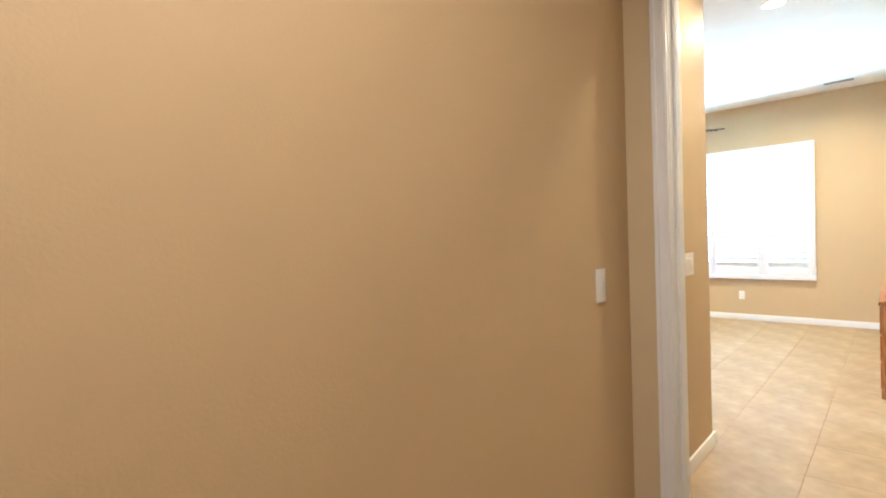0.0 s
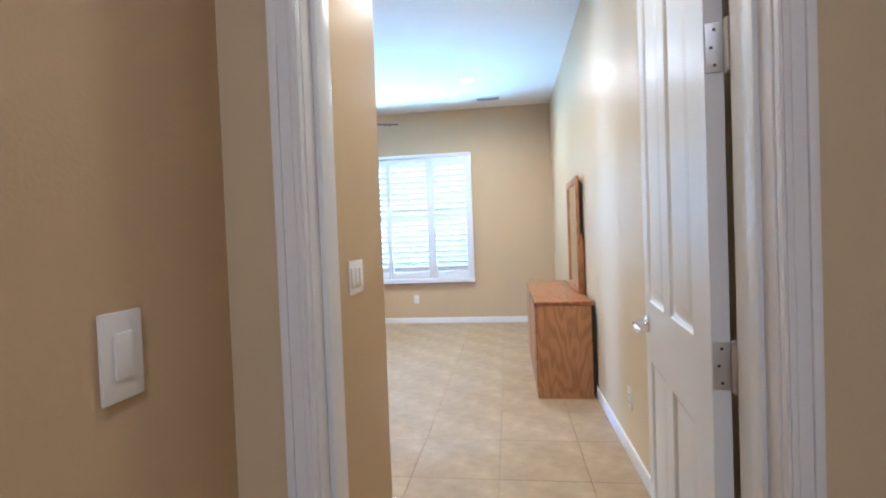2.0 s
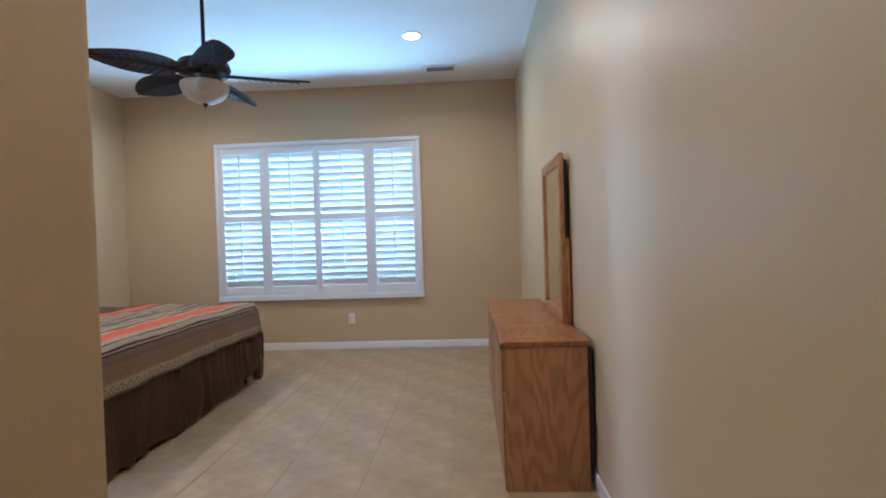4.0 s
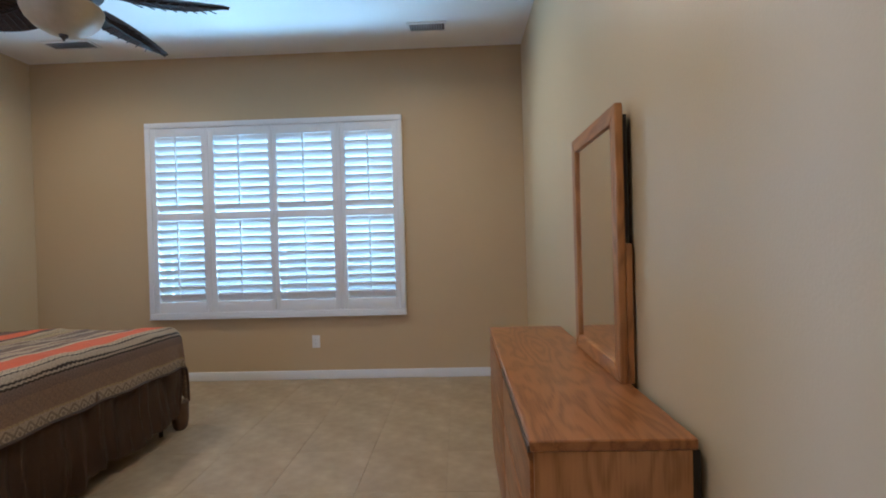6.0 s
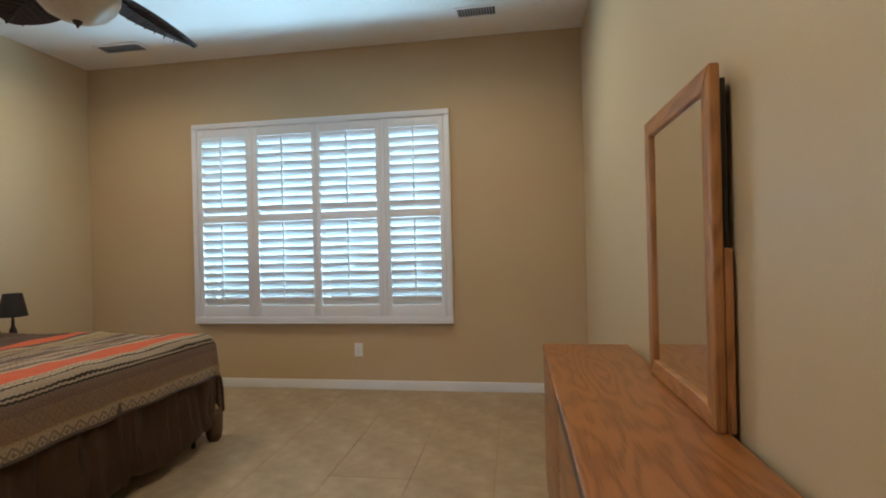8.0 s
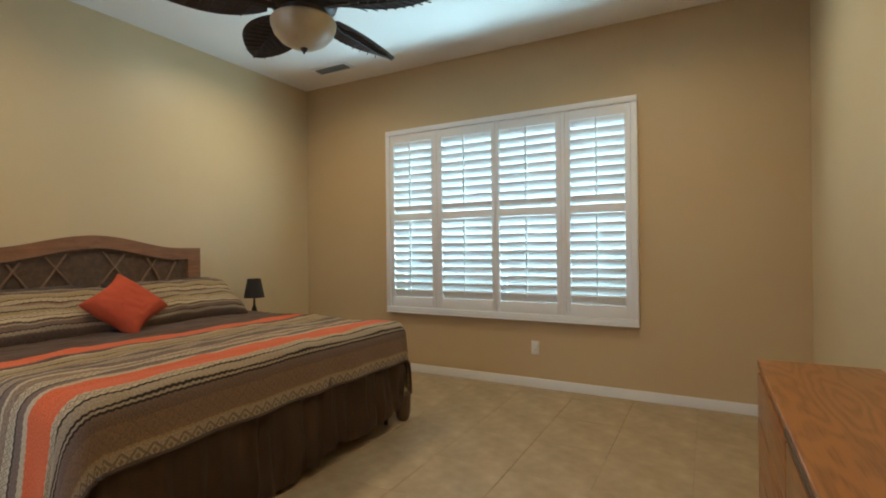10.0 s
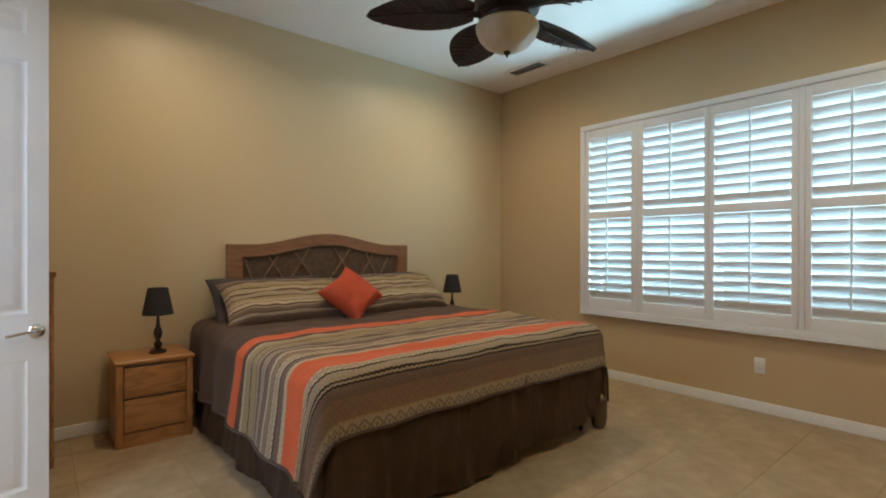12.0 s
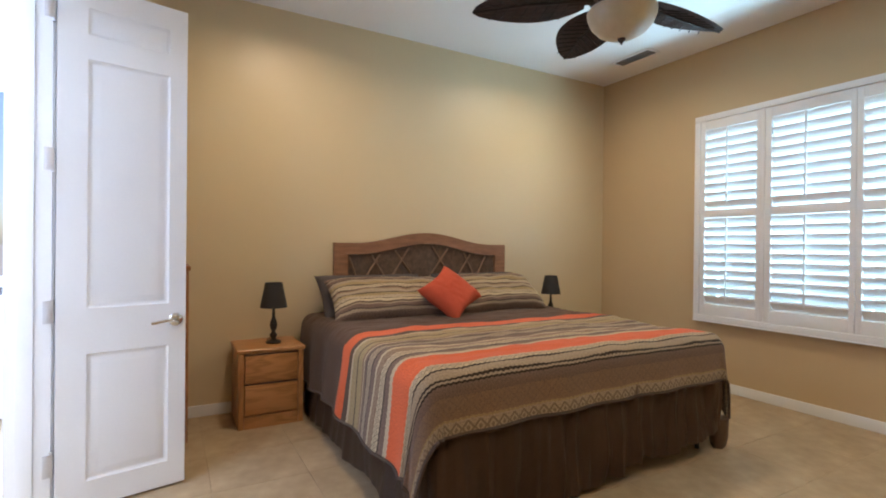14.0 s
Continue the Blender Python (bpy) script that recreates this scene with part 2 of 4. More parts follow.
BR, OR, CR, GY, TN, DK, LG, OL = (0.094, 0.057, 0.037), (0.60, 0.115, 0.035), (0.47, 0.365, 0.225), (0.165, 0.108, 0.075), (0.215, 0.135, 0.080), (0.034, 0.023, 0.018), (0.33, 0.25, 0.16), (0.31, 0.225, 0.105)
M_COMF = weave("striped_comforter", [
    (0, BR), (1.03, OR), (1.16, BR), (1.215, CR), (1.235, OL), (1.30, DK), (1.307, OL), (1.37, TN), (1.385, CR), (1.40, GY), (1.43, DK), (1.437, LG), (1.50, DK), (1.508, GY),
    (1.56, CR), (1.575, TN), (1.63, CR), (1.68, DK), (1.69, GY), (1.735, CR), (1.765, OR), (1.95, CR), (1.985, DK), (1.993, LG), (2.035, CR), (2.041, DK), (2.05, LG),
    (2.058, DK), (2.068, GY), (2.115, TN), (2.21, OL), (2.222, LG)], 2.6,
    [(1.24, 1.296, 0.09, LG), (1.44, 1.497, 0.045, GY), (1.58, 1.628, 0.06, LG), (1.635, 1.678, 0.03, DK), (1.952, 1.983, 0.04, DK), (2.122, 2.202, 0.075, GY), (2.228, 2.292, 0.06, DK)], wobble=0.012)
M_SHAM = weave("striped_sham", [
    (0, GY), (0.03, LG), (0.05, DK), (0.056, GY), (0.085, LG), (0.095, BR), (0.11, CR), (0.135, DK), (0.142, CR), (0.17, OL), (0.195, DK), (0.202, LG), (0.235, TN), (0.25, DK),
    (0.257, CR), (0.29, DK), (0.297, OL), (0.325, LG), (0.35, DK), (0.357, GY), (0.385, LG), (0.40, DK), (0.407, TN), (0.44, CR), (0.46, GY)], 0.5,
    [(0.145, 0.17, 0.03, DK), (0.26, 0.288, 0.04, BR)], axis=1, wobble=0.012)


# ---- building helpers ----
def box(bm, x0, x1, y0, y1, z0, z1, bevel=0.0, seg=2):
    r = bmesh.ops.create_cube(bm, size=1)
    vs = r["verts"]
    for v in vs:
        v.co = Vector((x0 + (v.co.x + 0.5) * (x1 - x0), y0 + (v.co.y + 0.5) * (y1 - y0), z0 + (v.co.z + 0.5) * (z1 - z0)))
    if bevel:
        es = list({e for v in vs for e in v.link_edges})
        bmesh.ops.bevel(bm, geom=es, offset=bevel, segments=seg, affect="EDGES", profile=0.6)
    return bm


def solid(*a, **k):
    return box(bmesh.new(), *a, **k)


def lathe(bm, prof, seg=32, at=(0, 0, 0)):
    """Turns a profile of (radius, height) round the upright axis."""
    rings = []
    for r, z in prof:
        rings.append([bm.verts.new((at[0] + r * math.cos(2 * math.pi * i / seg), at[1] + r * math.sin(2 * math.pi * i / seg), at[2] + z)) for i in range(seg)])
    for a, b in zip(rings, rings[1:]):
        for i in range(seg):
            bm.faces.new((a[i], a[(i + 1) % seg], b[(i + 1) % seg], b[i]))
    bm.faces.new(rings[0][::-1]), bm.faces.new(rings[-1])
    return bm


def tube(bm, p, q, r, seg=10):
    p, q = Vector(p), Vector(q)
    rot = (q - p).to_track_quat("Z", "Y").to_matrix().to_4x4()
    res = bmesh.ops.create_cone(bm, cap_ends=True, segments=seg, radius1=r, radius2=r, depth=(q - p).length)
    bmesh.ops.transform(bm, matrix=Matrix.Translation((p + q) / 2) @ rot, verts=res["verts"])
    return bm


def mesh_of(bm, name, material, smooth=True):
    bmesh.ops.recalc_face_normals(bm, faces=bm.faces)
    me = bpy.data.meshes.new(name)
    bm.to_mesh(me), bm.free()
    me.materials.append(material)
    if smooth and len(me.polygons):
        me.shade_smooth()
        me.set_sharp_from_angle(angle=radians(35))
    return me


def part(name, bm, material, parent, label=""):
    ob = new(name, mesh_of(bm, name, material))
    ob.parent = parent
    return tagged(ob, label)


def thing(name, m, label, category, group="", kind=""):
    ob = new(name)
    ob.empty_display_size = 0.1
    ob.matrix_basis = m
    return tagged(ob, label, category, group, kind)


def structure(name, bm, material, label, category):
    return tagged(new(name, mesh_of(bm, name, material)), label, category, kind="structure")


# ---- large structure ----
XE, XW, YN, YS, H = 0.163, -4.5, 10.5, 5.80, 3.05
WX0, WX1, WZ0, WZ1 = -3.30, -1.02, 0.67, 2.37   # window opening
EY0, EY1, DX0, DX1, DH = 4.42, 4.56, -0.832, -0.012, 2.46  # entry wall and doorway
BX0, BX1 = -3.37, -2.48   # bathroom doorway

ground = structure("ground", solid(-400, 400, -400, 400, -0.35, -0.25), M_GROUND, "dry tan gravel ground outside the house", "ground")
floor = structure("floor", solid(-6.1, 0.4, -0.2, 10.75, -0.2, -0.004), M_GROUT, "beige stone tile floor with fine grout joints", "floor")
structure("ceiling", solid(-6.1, 0.4, -0.2, 10.75, H, H + 0.15), M_CEIL, "white painted ceiling with light texture", "ceiling")
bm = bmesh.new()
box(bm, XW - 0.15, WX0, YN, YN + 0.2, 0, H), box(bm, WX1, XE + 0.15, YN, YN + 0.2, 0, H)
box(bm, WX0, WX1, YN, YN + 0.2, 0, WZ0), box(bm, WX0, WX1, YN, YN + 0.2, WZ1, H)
structure("wall_north", bm, M_TAN, "golden tan window wall", "wall")
structure("wall_east", solid(XE, XE + 0.15, -0.1, YN, 0, H), M_CREAM, "pale cream side wall", "wall")
structure("wall_west", solid(XW - 0.15, XW, YS - 0.14, YN, 0, H), M_CREAM, "pale cream wall behind the bed", "wall")
bm = bmesh.new()
box(bm, XW, BX0, YS - 0.14, YS, 0, H), box(bm, BX1, -2.3, YS - 0.14, YS, 0, H), box(bm, BX0, BX1, YS - 0.14, YS, 2.47, H)
box(bm, -2.3, -1.13, 5.48, 5.62, 0, H), box(bm, -2.3, -2.18, 5.62, YS, 0, H)
structure("wall_south", bm, M_CREAM, "cream wall with the bathroom doorway", "wall")
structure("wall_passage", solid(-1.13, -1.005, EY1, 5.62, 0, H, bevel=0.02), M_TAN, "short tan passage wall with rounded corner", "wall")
bm = bmesh.new()
box(bm, -1.005, DX0 - 0.026, EY0, EY1, 0, H), box(bm, DX1 + 0.021, XE, EY0, EY1, 0, H), box(bm, DX0 - 0.026, DX1 + 0.021, EY0, EY1, DH + 0.002, H)
structure("wall_entry", bm, M_CREAM, "narrow cream wall round the bedroom doorway", "wall")
structure("wall_hall_south", solid(-1.13, XE, -0.1, 0.0, 0, H), M_TAN, "tan wall closing the hall", "wall")
structure("wall_hall_west", solid(-1.13, -1.005, 0.0, EY1, 0, H), M_TAN, "tan side wall of the hall", "wall")
bm = bmesh.new()
box(bm, -6.0, -5.9, 3.2, YS, 0, 0.95), box(bm, -6.0, -5.9, 3.2, YS, 2.5, H), box(bm, -6.0, -5.9, 3.2, 4.62, 0.95, 2.5), box(bm, -6.0, -1.13, 3.1, 3.2, 0, H), box(bm, -6.0, -5.9, 5.6, YS, 0.95, 2.5)
box(bm, -5.9, XW - 0.15, YS - 0.14, YS, 0, H)
structure("wall_bathroom", bm, M_WHITE, "white bathroom wall with a bright window opening", "wall")


def baseboard(x0, x1, y0, y1):
    bm = solid(x0, x1, y0, y1, 0, 0.082, bevel=0.004)
    structure("baseboard", bm, M_WHITE, "white painted wooden baseboard", "baseboard")


baseboard(XW + 0.013, XE - 0.013, YN - 0.013, YN)
baseboard(XE - 0.013, XE, EY1, YN)
baseboard(XW, XW + 0.013, YS, YN)
baseboard(XW + 0.013, BX0 - 0.1, YS, YS + 0.013)
baseboard(-1.005, -0.992, EY1 + 0.02, 5.632)
baseboard(-1.13, -1.005, 5.62, 5.633)
baseboard(-1.005, -0.992, 0.0, EY0 - 0.02)

# ---- window: frame, glass, shutters ----
window = thing("window_1", pose(0, 0, 0), "white vinyl window behind plantation shutters", "window", kind="structure")
bm = bmesh.new()
for x0, x1 in ((WX0, WX0 + 0.045), (WX1 - 0.045, WX1), (-2.19, -2.13)):
    box(bm, x0, x1, YN + 0.12, YN + 0.17, WZ0, WZ1, 0.004)
for z0, z1 in ((WZ0, WZ0 + 0.045), (WZ1 - 0.045, WZ1)):
    box(bm, WX0, WX1, YN + 0.121, YN + 0.169, z0, z1, 0.004)
part("window_frame", bm, M_WHITE, window)
for x0, x1 in ((WX0 + 0.04, -2.185), (-2.135, WX1 - 0.04)):
    pane = part("pane", solid(x0, x1, YN + 0.14, YN + 0.146, WZ0 + 0.04, WZ1 - 0.04), M_GLASS, window)
    pane.visible_shadow = False
FX0, FX1, FZ0, FZ1, FY = -3.372, -0.955, 0.602, 2.437, 10.448
bm = bmesh.new()
box(bm, FX0, FX0 + 0.05, FY, YN + 0.03, FZ0 + 0.05, FZ1 - 0.05, 0.006), box(bm, FX1 - 0.05, FX1, FY, YN + 0.03, FZ0 + 0.05, FZ1 - 0.05, 0.006)
box(bm, FX0, FX1, FY, YN + 0.03, FZ1 - 0.05, FZ1, 0.006), box(bm, FX0, FX1, FY, YN + 0.03, FZ0, FZ0 + 0.05, 0.006)
box(bm, -2.81, -2.775, FY + 0.008, YN + 0.03, FZ0 + 0.05, FZ1 - 0.05, 0.004), box(bm, -1.565, -1.53, FY + 0.008, YN + 0.03, FZ0 + 0.05, FZ1 - 0.05, 0.004)
part("shutter_frame", bm, M_SHUT, window, "white shutter surround")
box_sill = solid(FX0 - 0.003, FX1 + 0.003, FY - 0.006, YN, FZ0 - 0.010, FZ0 - 0.001, 0.003)
part("window_sill", box_sill, M_SHUT, window)

Z_OPEN = ((0.752, 1.517, 10), (1.59, 2.302, 9))


def shutter(px0, px1, ox0, ox1):
    """One plantation shutter panel: stiles, rails, tilted louvers and two tilt rods."""
    t = thing("window_shutter", pose((px0 + px1) / 2, 10.475, FZ0 + 0.052), "white plantation shutter panel with tilted louvers in the window", "shutter", "shutters of the window")
    cx, zb = (px0 + px1) / 2, FZ0 + 0.052
    a, b, c, d = px0 - cx, px1 - cx, ox0 - cx, ox1 - cx
    top = FZ1 - 0.053 - zb
    for x0, x1 in ((a, c), (d, b)):
        part("stile", solid(x0, x1, -0.016, 0.016, 0, top, 0.003), M_SHUT, t)
    for z0, z1 in ((0, 0.752 - zb), (1.517 - zb, 1.59 - zb), (2.302 - zb, top)):
        part("rail", solid(c, d, -0.0145, 0.0145, z0, z1, 0.003), M_SHUT, t)
    w = (d - c) - 0.006
    bm = bmesh.new()
    prof = [(0.043 * math.cos(k * math.pi / 8), 0.0055 * math.sin(k * math.pi / 8)) for k in range(16)]
    ends = [[bm.verts.new((x, y, z)) for y, z in prof] for x in (-w / 2, w / 2)]
    for i in range(16):
        bm.faces.new((ends[0][i], ends[0][(i + 1) % 16], ends[1][(i + 1) % 16], ends[1][i]))
    bm.faces.new(ends[0][::-1]), bm.faces.new(ends[1])
    me = mesh_of(bm, "louver", M_SHUT)
    for z0, z1, count in Z_OPEN:
        pitch = (z1 - z0) / count
        for k in range(count):
            ob = new("louver", me)
            ob.parent = t
            tilt = LOUVER if k else LOUVER - 5
            ob.matrix_basis = pose((c + d) / 2, 0.004, z0 - zb + pitch * (k + 0.5), tilt)
        part("tilt_rod", solid(-0.006, 0.006, -0.052, -0.040, z0 - zb + 0.05, z1 - zb - 0.005, 0.002), M_SHUT, t)


LOUVER = -54
shutter(-3.32, -2.812, -3.278, -2.838)
shutter(-2.773, -2.172, -2.725, -2.206)
shutter(-2.168, -1.567, -2.132, -1.611)
shutter(-1.528, -1.007, -1.492, -1.05)


# ---- doors ----
def panel_door(t, w, h, columns, stiles, lock, handle_at, thick=0.036):
    """A moulded door leaf in local x (0 to w from the hinge) and y (0 to thick): stiles and rails round sunk panels with raised fields."""
    gap = 0.09
    rows = [(0.135, lock[0]), (lock[1], 2.085), (2.195, h - 0.11)]
    pw = (w - stiles[0] - stiles[1] - (columns - 1) * gap) / columns
    spans = [(stiles[0] + k * (pw + gap), stiles[0] + k * (pw + gap) + pw) for k in range(columns)]
    body = bmesh.new()
    edges = [0.0] + [x for sp in spans for x in sp] + [w]
    for x0, x1 in zip(edges[::2], edges[1::2]):
        box(body, x0, x1, 0.0, thick, 0.012, h)
    levels = [0.012] + [z for r in rows for z in r] + [h]
    for x0, x1 in spans:
        for z0, z1 in zip(levels[::2], levels[1::2]):
            box(body, x0, x1, 0.0, thick, z0, z1)
    bmesh.ops.remove_doubles(body, verts=body.verts[:], dist=0.0002)
    leaf = part("door_leaf", body, M_WHITE, t)
    prof = [(0.0, 0.0), (0.004, 0.002), (0.010, 0.008), (0.018, 0.0095), (0.024, 0.0085), (0.046, 0.0025), (0.052, 0.0022)]
    for x0, x1 in spans:
        for z0, z1 in rows:
            bm = bmesh.new()
            rims = []
            for side in (0, 1):
                loops = []
                for inset, dep in prof:
                    yy = dep if side == 0 else thick - dep
                    loops.append([bm.verts.new((x, yy, z)) for x, z in ((x0 + inset, z0 + inset), (x1 - inset, z0 + inset), (x1 - inset, z1 - inset), (x0 + inset, z1 - inset))])
                for p, q in zip(loops, loops[1:]):
                    for i in range(4):
                        bm.faces.new((p[i], p[(i + 1) % 4], q[(i + 1) % 4], q[i]))
                bm.faces.new(loops[-1])
                rims.append(loops[0])
            for i in range(4):
                bm.faces.new((rims[0][i], rims[0][(i + 1) % 4], rims[1][(i + 1) % 4], rims[1][i]))
            part("door_panel", bm, M_WHITE, leaf)
    px, pz = w - handle_at[0], handle_at[1]
    for side in (-1, 1):
        y = -0.0005 if side < 0 else thick + 0.0005
        rose = bmesh.new()
        lathe(rose, [(0.033, 0), (0.033, 0.006), (0.026, 0.013), (0.012, 0.016), (0.011, 0.045), (0.002, 0.046)], 24)
        handle = part("door_handle", rose, M_CHROME, leaf, "polished nickel lever handle")
        handle.matrix_basis = pose(px, y, pz, 90 if side < 0 else -90)
        pts = [Vector(p) for p in ((px, y + side * 0.045, pz), (px - 0.020, y + side * 0.051, pz + 0.003), (px - 0.045, y + side * 0.051, pz + 0.003), (px - 0.075, y + side * 0.05, pz - 0.001), (px - 0.100, y + side * 0.046, pz - 0.006), (px - 0.115, y + side * 0.042, pz - 0.007))]
        part("lever", piping(pts, 0.0085, 10), M_CHROME, leaf)
    return leaf


def piping(pts, r, seg=6):
    """A round cord along a line of points, closed at both ends."""
    bm = bmesh.new()
    rings = []
    for i, p in enumerate(pts):
        t = (pts[min(i + 1, len(pts) - 1)] - pts[max(i - 1, 0)]).normalized()
        q = t.to_track_quat("Z", "Y")
        rings.append([bm.verts.new(p + q @ Vector((r * math.cos(2 * math.pi * k / seg), r * math.sin(2 * math.pi * k / seg), 0))) for k in range(seg)])
    for a, b in zip(rings, rings[1:]):
        for k in range(seg):
            bm.faces.new((a[k], a[(k + 1) % seg], b[(k + 1) % seg], b[k]))
    bm.faces.new(rings[0][::-1]), bm.faces.new(rings[-1])
    return bm


# entry door, open against the side wall
door_1 = thing("door_1", pose(-0.011, 4.603, 0, 0, 0, 84.2), "white six-panel bedroom door standing open", "door", kind="structure")
panel_door(door_1, 0.81, 2.43, 2, (0.14, 0.085), (0.77, 0.98), (0.065, 0.90))
for z in (0.25, 0.945, 1.60, 2.24):
    h = part("hinge", lathe(bmesh.new(), [(0.004, -0.056), (0.008, -0.052), (0.008, 0.052), (0.004, 0.056)], 12), M_STEEL, door_1, "brushed steel hinge")
    h.matrix_basis = pose(-0.010, -0.006, z)
    part("hinge_leaf", solid(0.0072, 0.0099, 0.006, 0.040, -0.05, 0.05, 0.001), M_STEEL, h)
    part("hinge_leaf", solid(-0.034, -0.006, -0.006, -0.003, -0.05, 0.05, 0.001), M_STEEL, h)
    for zz in (-0.036, 0.0, 0.036):
        part("screw", solid(0.0062, 0.0076, 0.020 + 0.006 * (zz == 0), 0.026 + 0.006 * (zz == 0), zz - 0.003, zz + 0.003, 0.001), M_EDGE, h)

# bathroom door, half open into the bedroom
door_2 = thing("door_2", pose(-3.340, 5.828, 0, 0, 0, 103), "white three-panel bathroom door standing wide open", "door", kind="structure")
panel_door(door_2, 0.53, 2.43, 1, (0.112, 0.078), (0.725, 0.935), (0.048, 0.852))
for z in (0.25, 0.93, 1.605, 2.275):
    h = part("hinge", lathe(bmesh.new(), [(0.008, -0.052), (0.008, 0.052)], 12), M_STEEL, door_2, "bright steel hinge")
    h.matrix_basis = pose(-0.01, 0.012, z)
    part("hinge_leaf", solid(-0.036, -0.001, -0.035, -0.032, -0.05, 0.05, 0.001), M_STEEL, h)


def casing(name, label, boxes):
    bm = bmesh.new()
    for b in boxes:
        box(bm, *b, bevel=0.003)
    return structure(name, bm, M_WHITE, label, "door frame")


cw = 0.062
frame_1 = casing("trim_entry", "white painted door casing and jamb", [
    (DX0 - cw, DX0 - 0.003, EY0 - 0.018, EY0, 0, DH + 0.08), (DX1 + 0.003, DX1 + cw, EY0 - 0.018, EY0, 0, DH + 0.08), (DX0 - 0.0025, DX1 + 0.0025, EY0 - 0.0178, EY0, DH + 0.003, DH + 0.0795),
    (DX0 - 0.024, DX0, EY0 + 0.0005, EY1 + 0.012, 0, DH), (DX1, DX1 + 0.019, EY0 + 0.0005, EY1 + 0.012, 0, DH), (DX0, DX1, EY0 + 0.0005, EY1 + 0.012, DH - 0.019, DH),
    (DX0, DX0 + 0.012, EY0 + 0.045, EY1 - 0.032, 0, DH - 0.02), (DX1 - 0.010, DX1, EY0 + 0.04, EY1 - 0.06, 0, DH - 0.02),
    (DX0 - cw + 0.004, DX0 - cw + 0.02, EY0 - 0.025, EY0 - 0.0175, 0, DH + 0.074), (DX1 + cw - 0.02, DX1 + cw - 0.004, EY0 - 0.025, EY0 - 0.0175, 0, DH + 0.074),
    (DX0 - 0.02, DX0 - 0.008, EY0 - 0.021, EY0 - 0.0175, 0, DH + 0.02), (DX1 + 0.008, DX1 + 0.02, EY0 - 0.021, EY0 - 0.0175, 0, DH + 0.02),
    (DX0 - cw - 0.02, DX0 - 0.024, EY1, EY1 + 0.018, 0, DH + 0.08), (DX1 + 0.02, DX1 + 0.1, EY1, EY1 + 0.018, 0, DH + 0.08)])
part("strike_plate", solid(DX0 + 0.0005, DX0 + 0.003, EY1 - 0.045, EY1 - 0.015, 0.885, 0.945, 0.001), M_STEEL, frame_1, "small steel strike plate")
casing("trim_bathroom", "white painted bathroom door casing and jamb", [
    (BX0 - 0.09, BX0 - 0.001, YS, YS + 0.018, 0, 2.55), (BX1 + 0.001, BX1 + 0.09, YS, YS + 0.018, 0, 2.55), (BX0, BX1, YS, YS + 0.018, 2.46, 2.55),
    (BX0, BX0 + 0.018, YS - 0.155, YS + 0.012, 0, 2.46), (BX1 - 0.018, BX1, YS - 0.155, YS + 0.012, 0, 2.46), (BX0 + 0.018, BX1 - 0.018, YS - 0.155, YS + 0.012, 2.445, 2.46),
    (BX0 + 0.018, BX0 + 0.03, YS - 0.11, YS - 0.05, 0, 2.44)])


# ---- wall plates ----
def wall_plate(m, label, w, h, rockers, category, sockets=False):
    """A plate in local x and z, facing -y."""
    t = thing("light_switch" if not sockets else "wall_outlet", m, label, category)
    part("plate", solid(-w / 2, w / 2, -0.006, 0, -h / 2, h / 2, 0.003), M_PLATE, t)
    for k in range(rockers):
        x = (k - (rockers - 1) / 2) * 0.046
        part("socket_face" if sockets else "rocker", solid(x - 0.0165, x + 0.0165, -0.0095, -0.005, -0.033, 0.033, 0.002), M_PLATE, t)
        if sockets:
            for zz in (-0.018, 0.018):
                for xx in (-0.006, 0.006):
                    part("slot", solid(x + xx - 0.001, x + xx + 0.001, -0.0102, -0.0092, zz - 0.004, zz + 0.004), M_DARK, t)


wall_plate(pose(-1.005, 4.145, 1.085, 0, 0, 90), "white rocker light switch on the tan hall wall", 0.075, 0.125, 1, "light switch")
wall_plate(pose(-1.005, 5.21, 1.105, 0, 0, 90), "white triple rocker switch on the passage wall", 0.16, 0.12, 3, "light switch")
wall_plate(pose(-1.818, YN, 0.352), "white wall outlet under the window", 0.073, 0.118, 1, "outlet", True)
wall_plate(pose(XE, 6.25, 0.33, 0, 0, -90), "white wall outlet on the cream side wall", 0.073, 0.118, 1, "outlet", True)


# ---- ceiling fittings ----
def downlight(x, y):
    t = thing("ceiling_light", pose(x, y, H), "round white recessed ceiling light, switched on", "ceiling light", "recessed ceiling lights")
    bm = bmesh.new()
    lathe(bm, [(0.092, -0.001), (0.092, -0.006), (0.084, -0.010), (0.072, -0.008), (0.070, -0.001)], 40)
    part("trim_ring", bm, M_WHITE, t)
    part("lens", lathe(bmesh.new(), [(0.069, -0.0015), (0.069, -0.006), (0.0, -0.0075)], 40), M_CAN, t, "glowing warm white lens")


# the hall fitting is assumed as well, placed at its added lamp
for cx, cy in CANS + [PASSAGE_CAN, ASSUMED_HALL_CAN]:
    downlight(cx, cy)


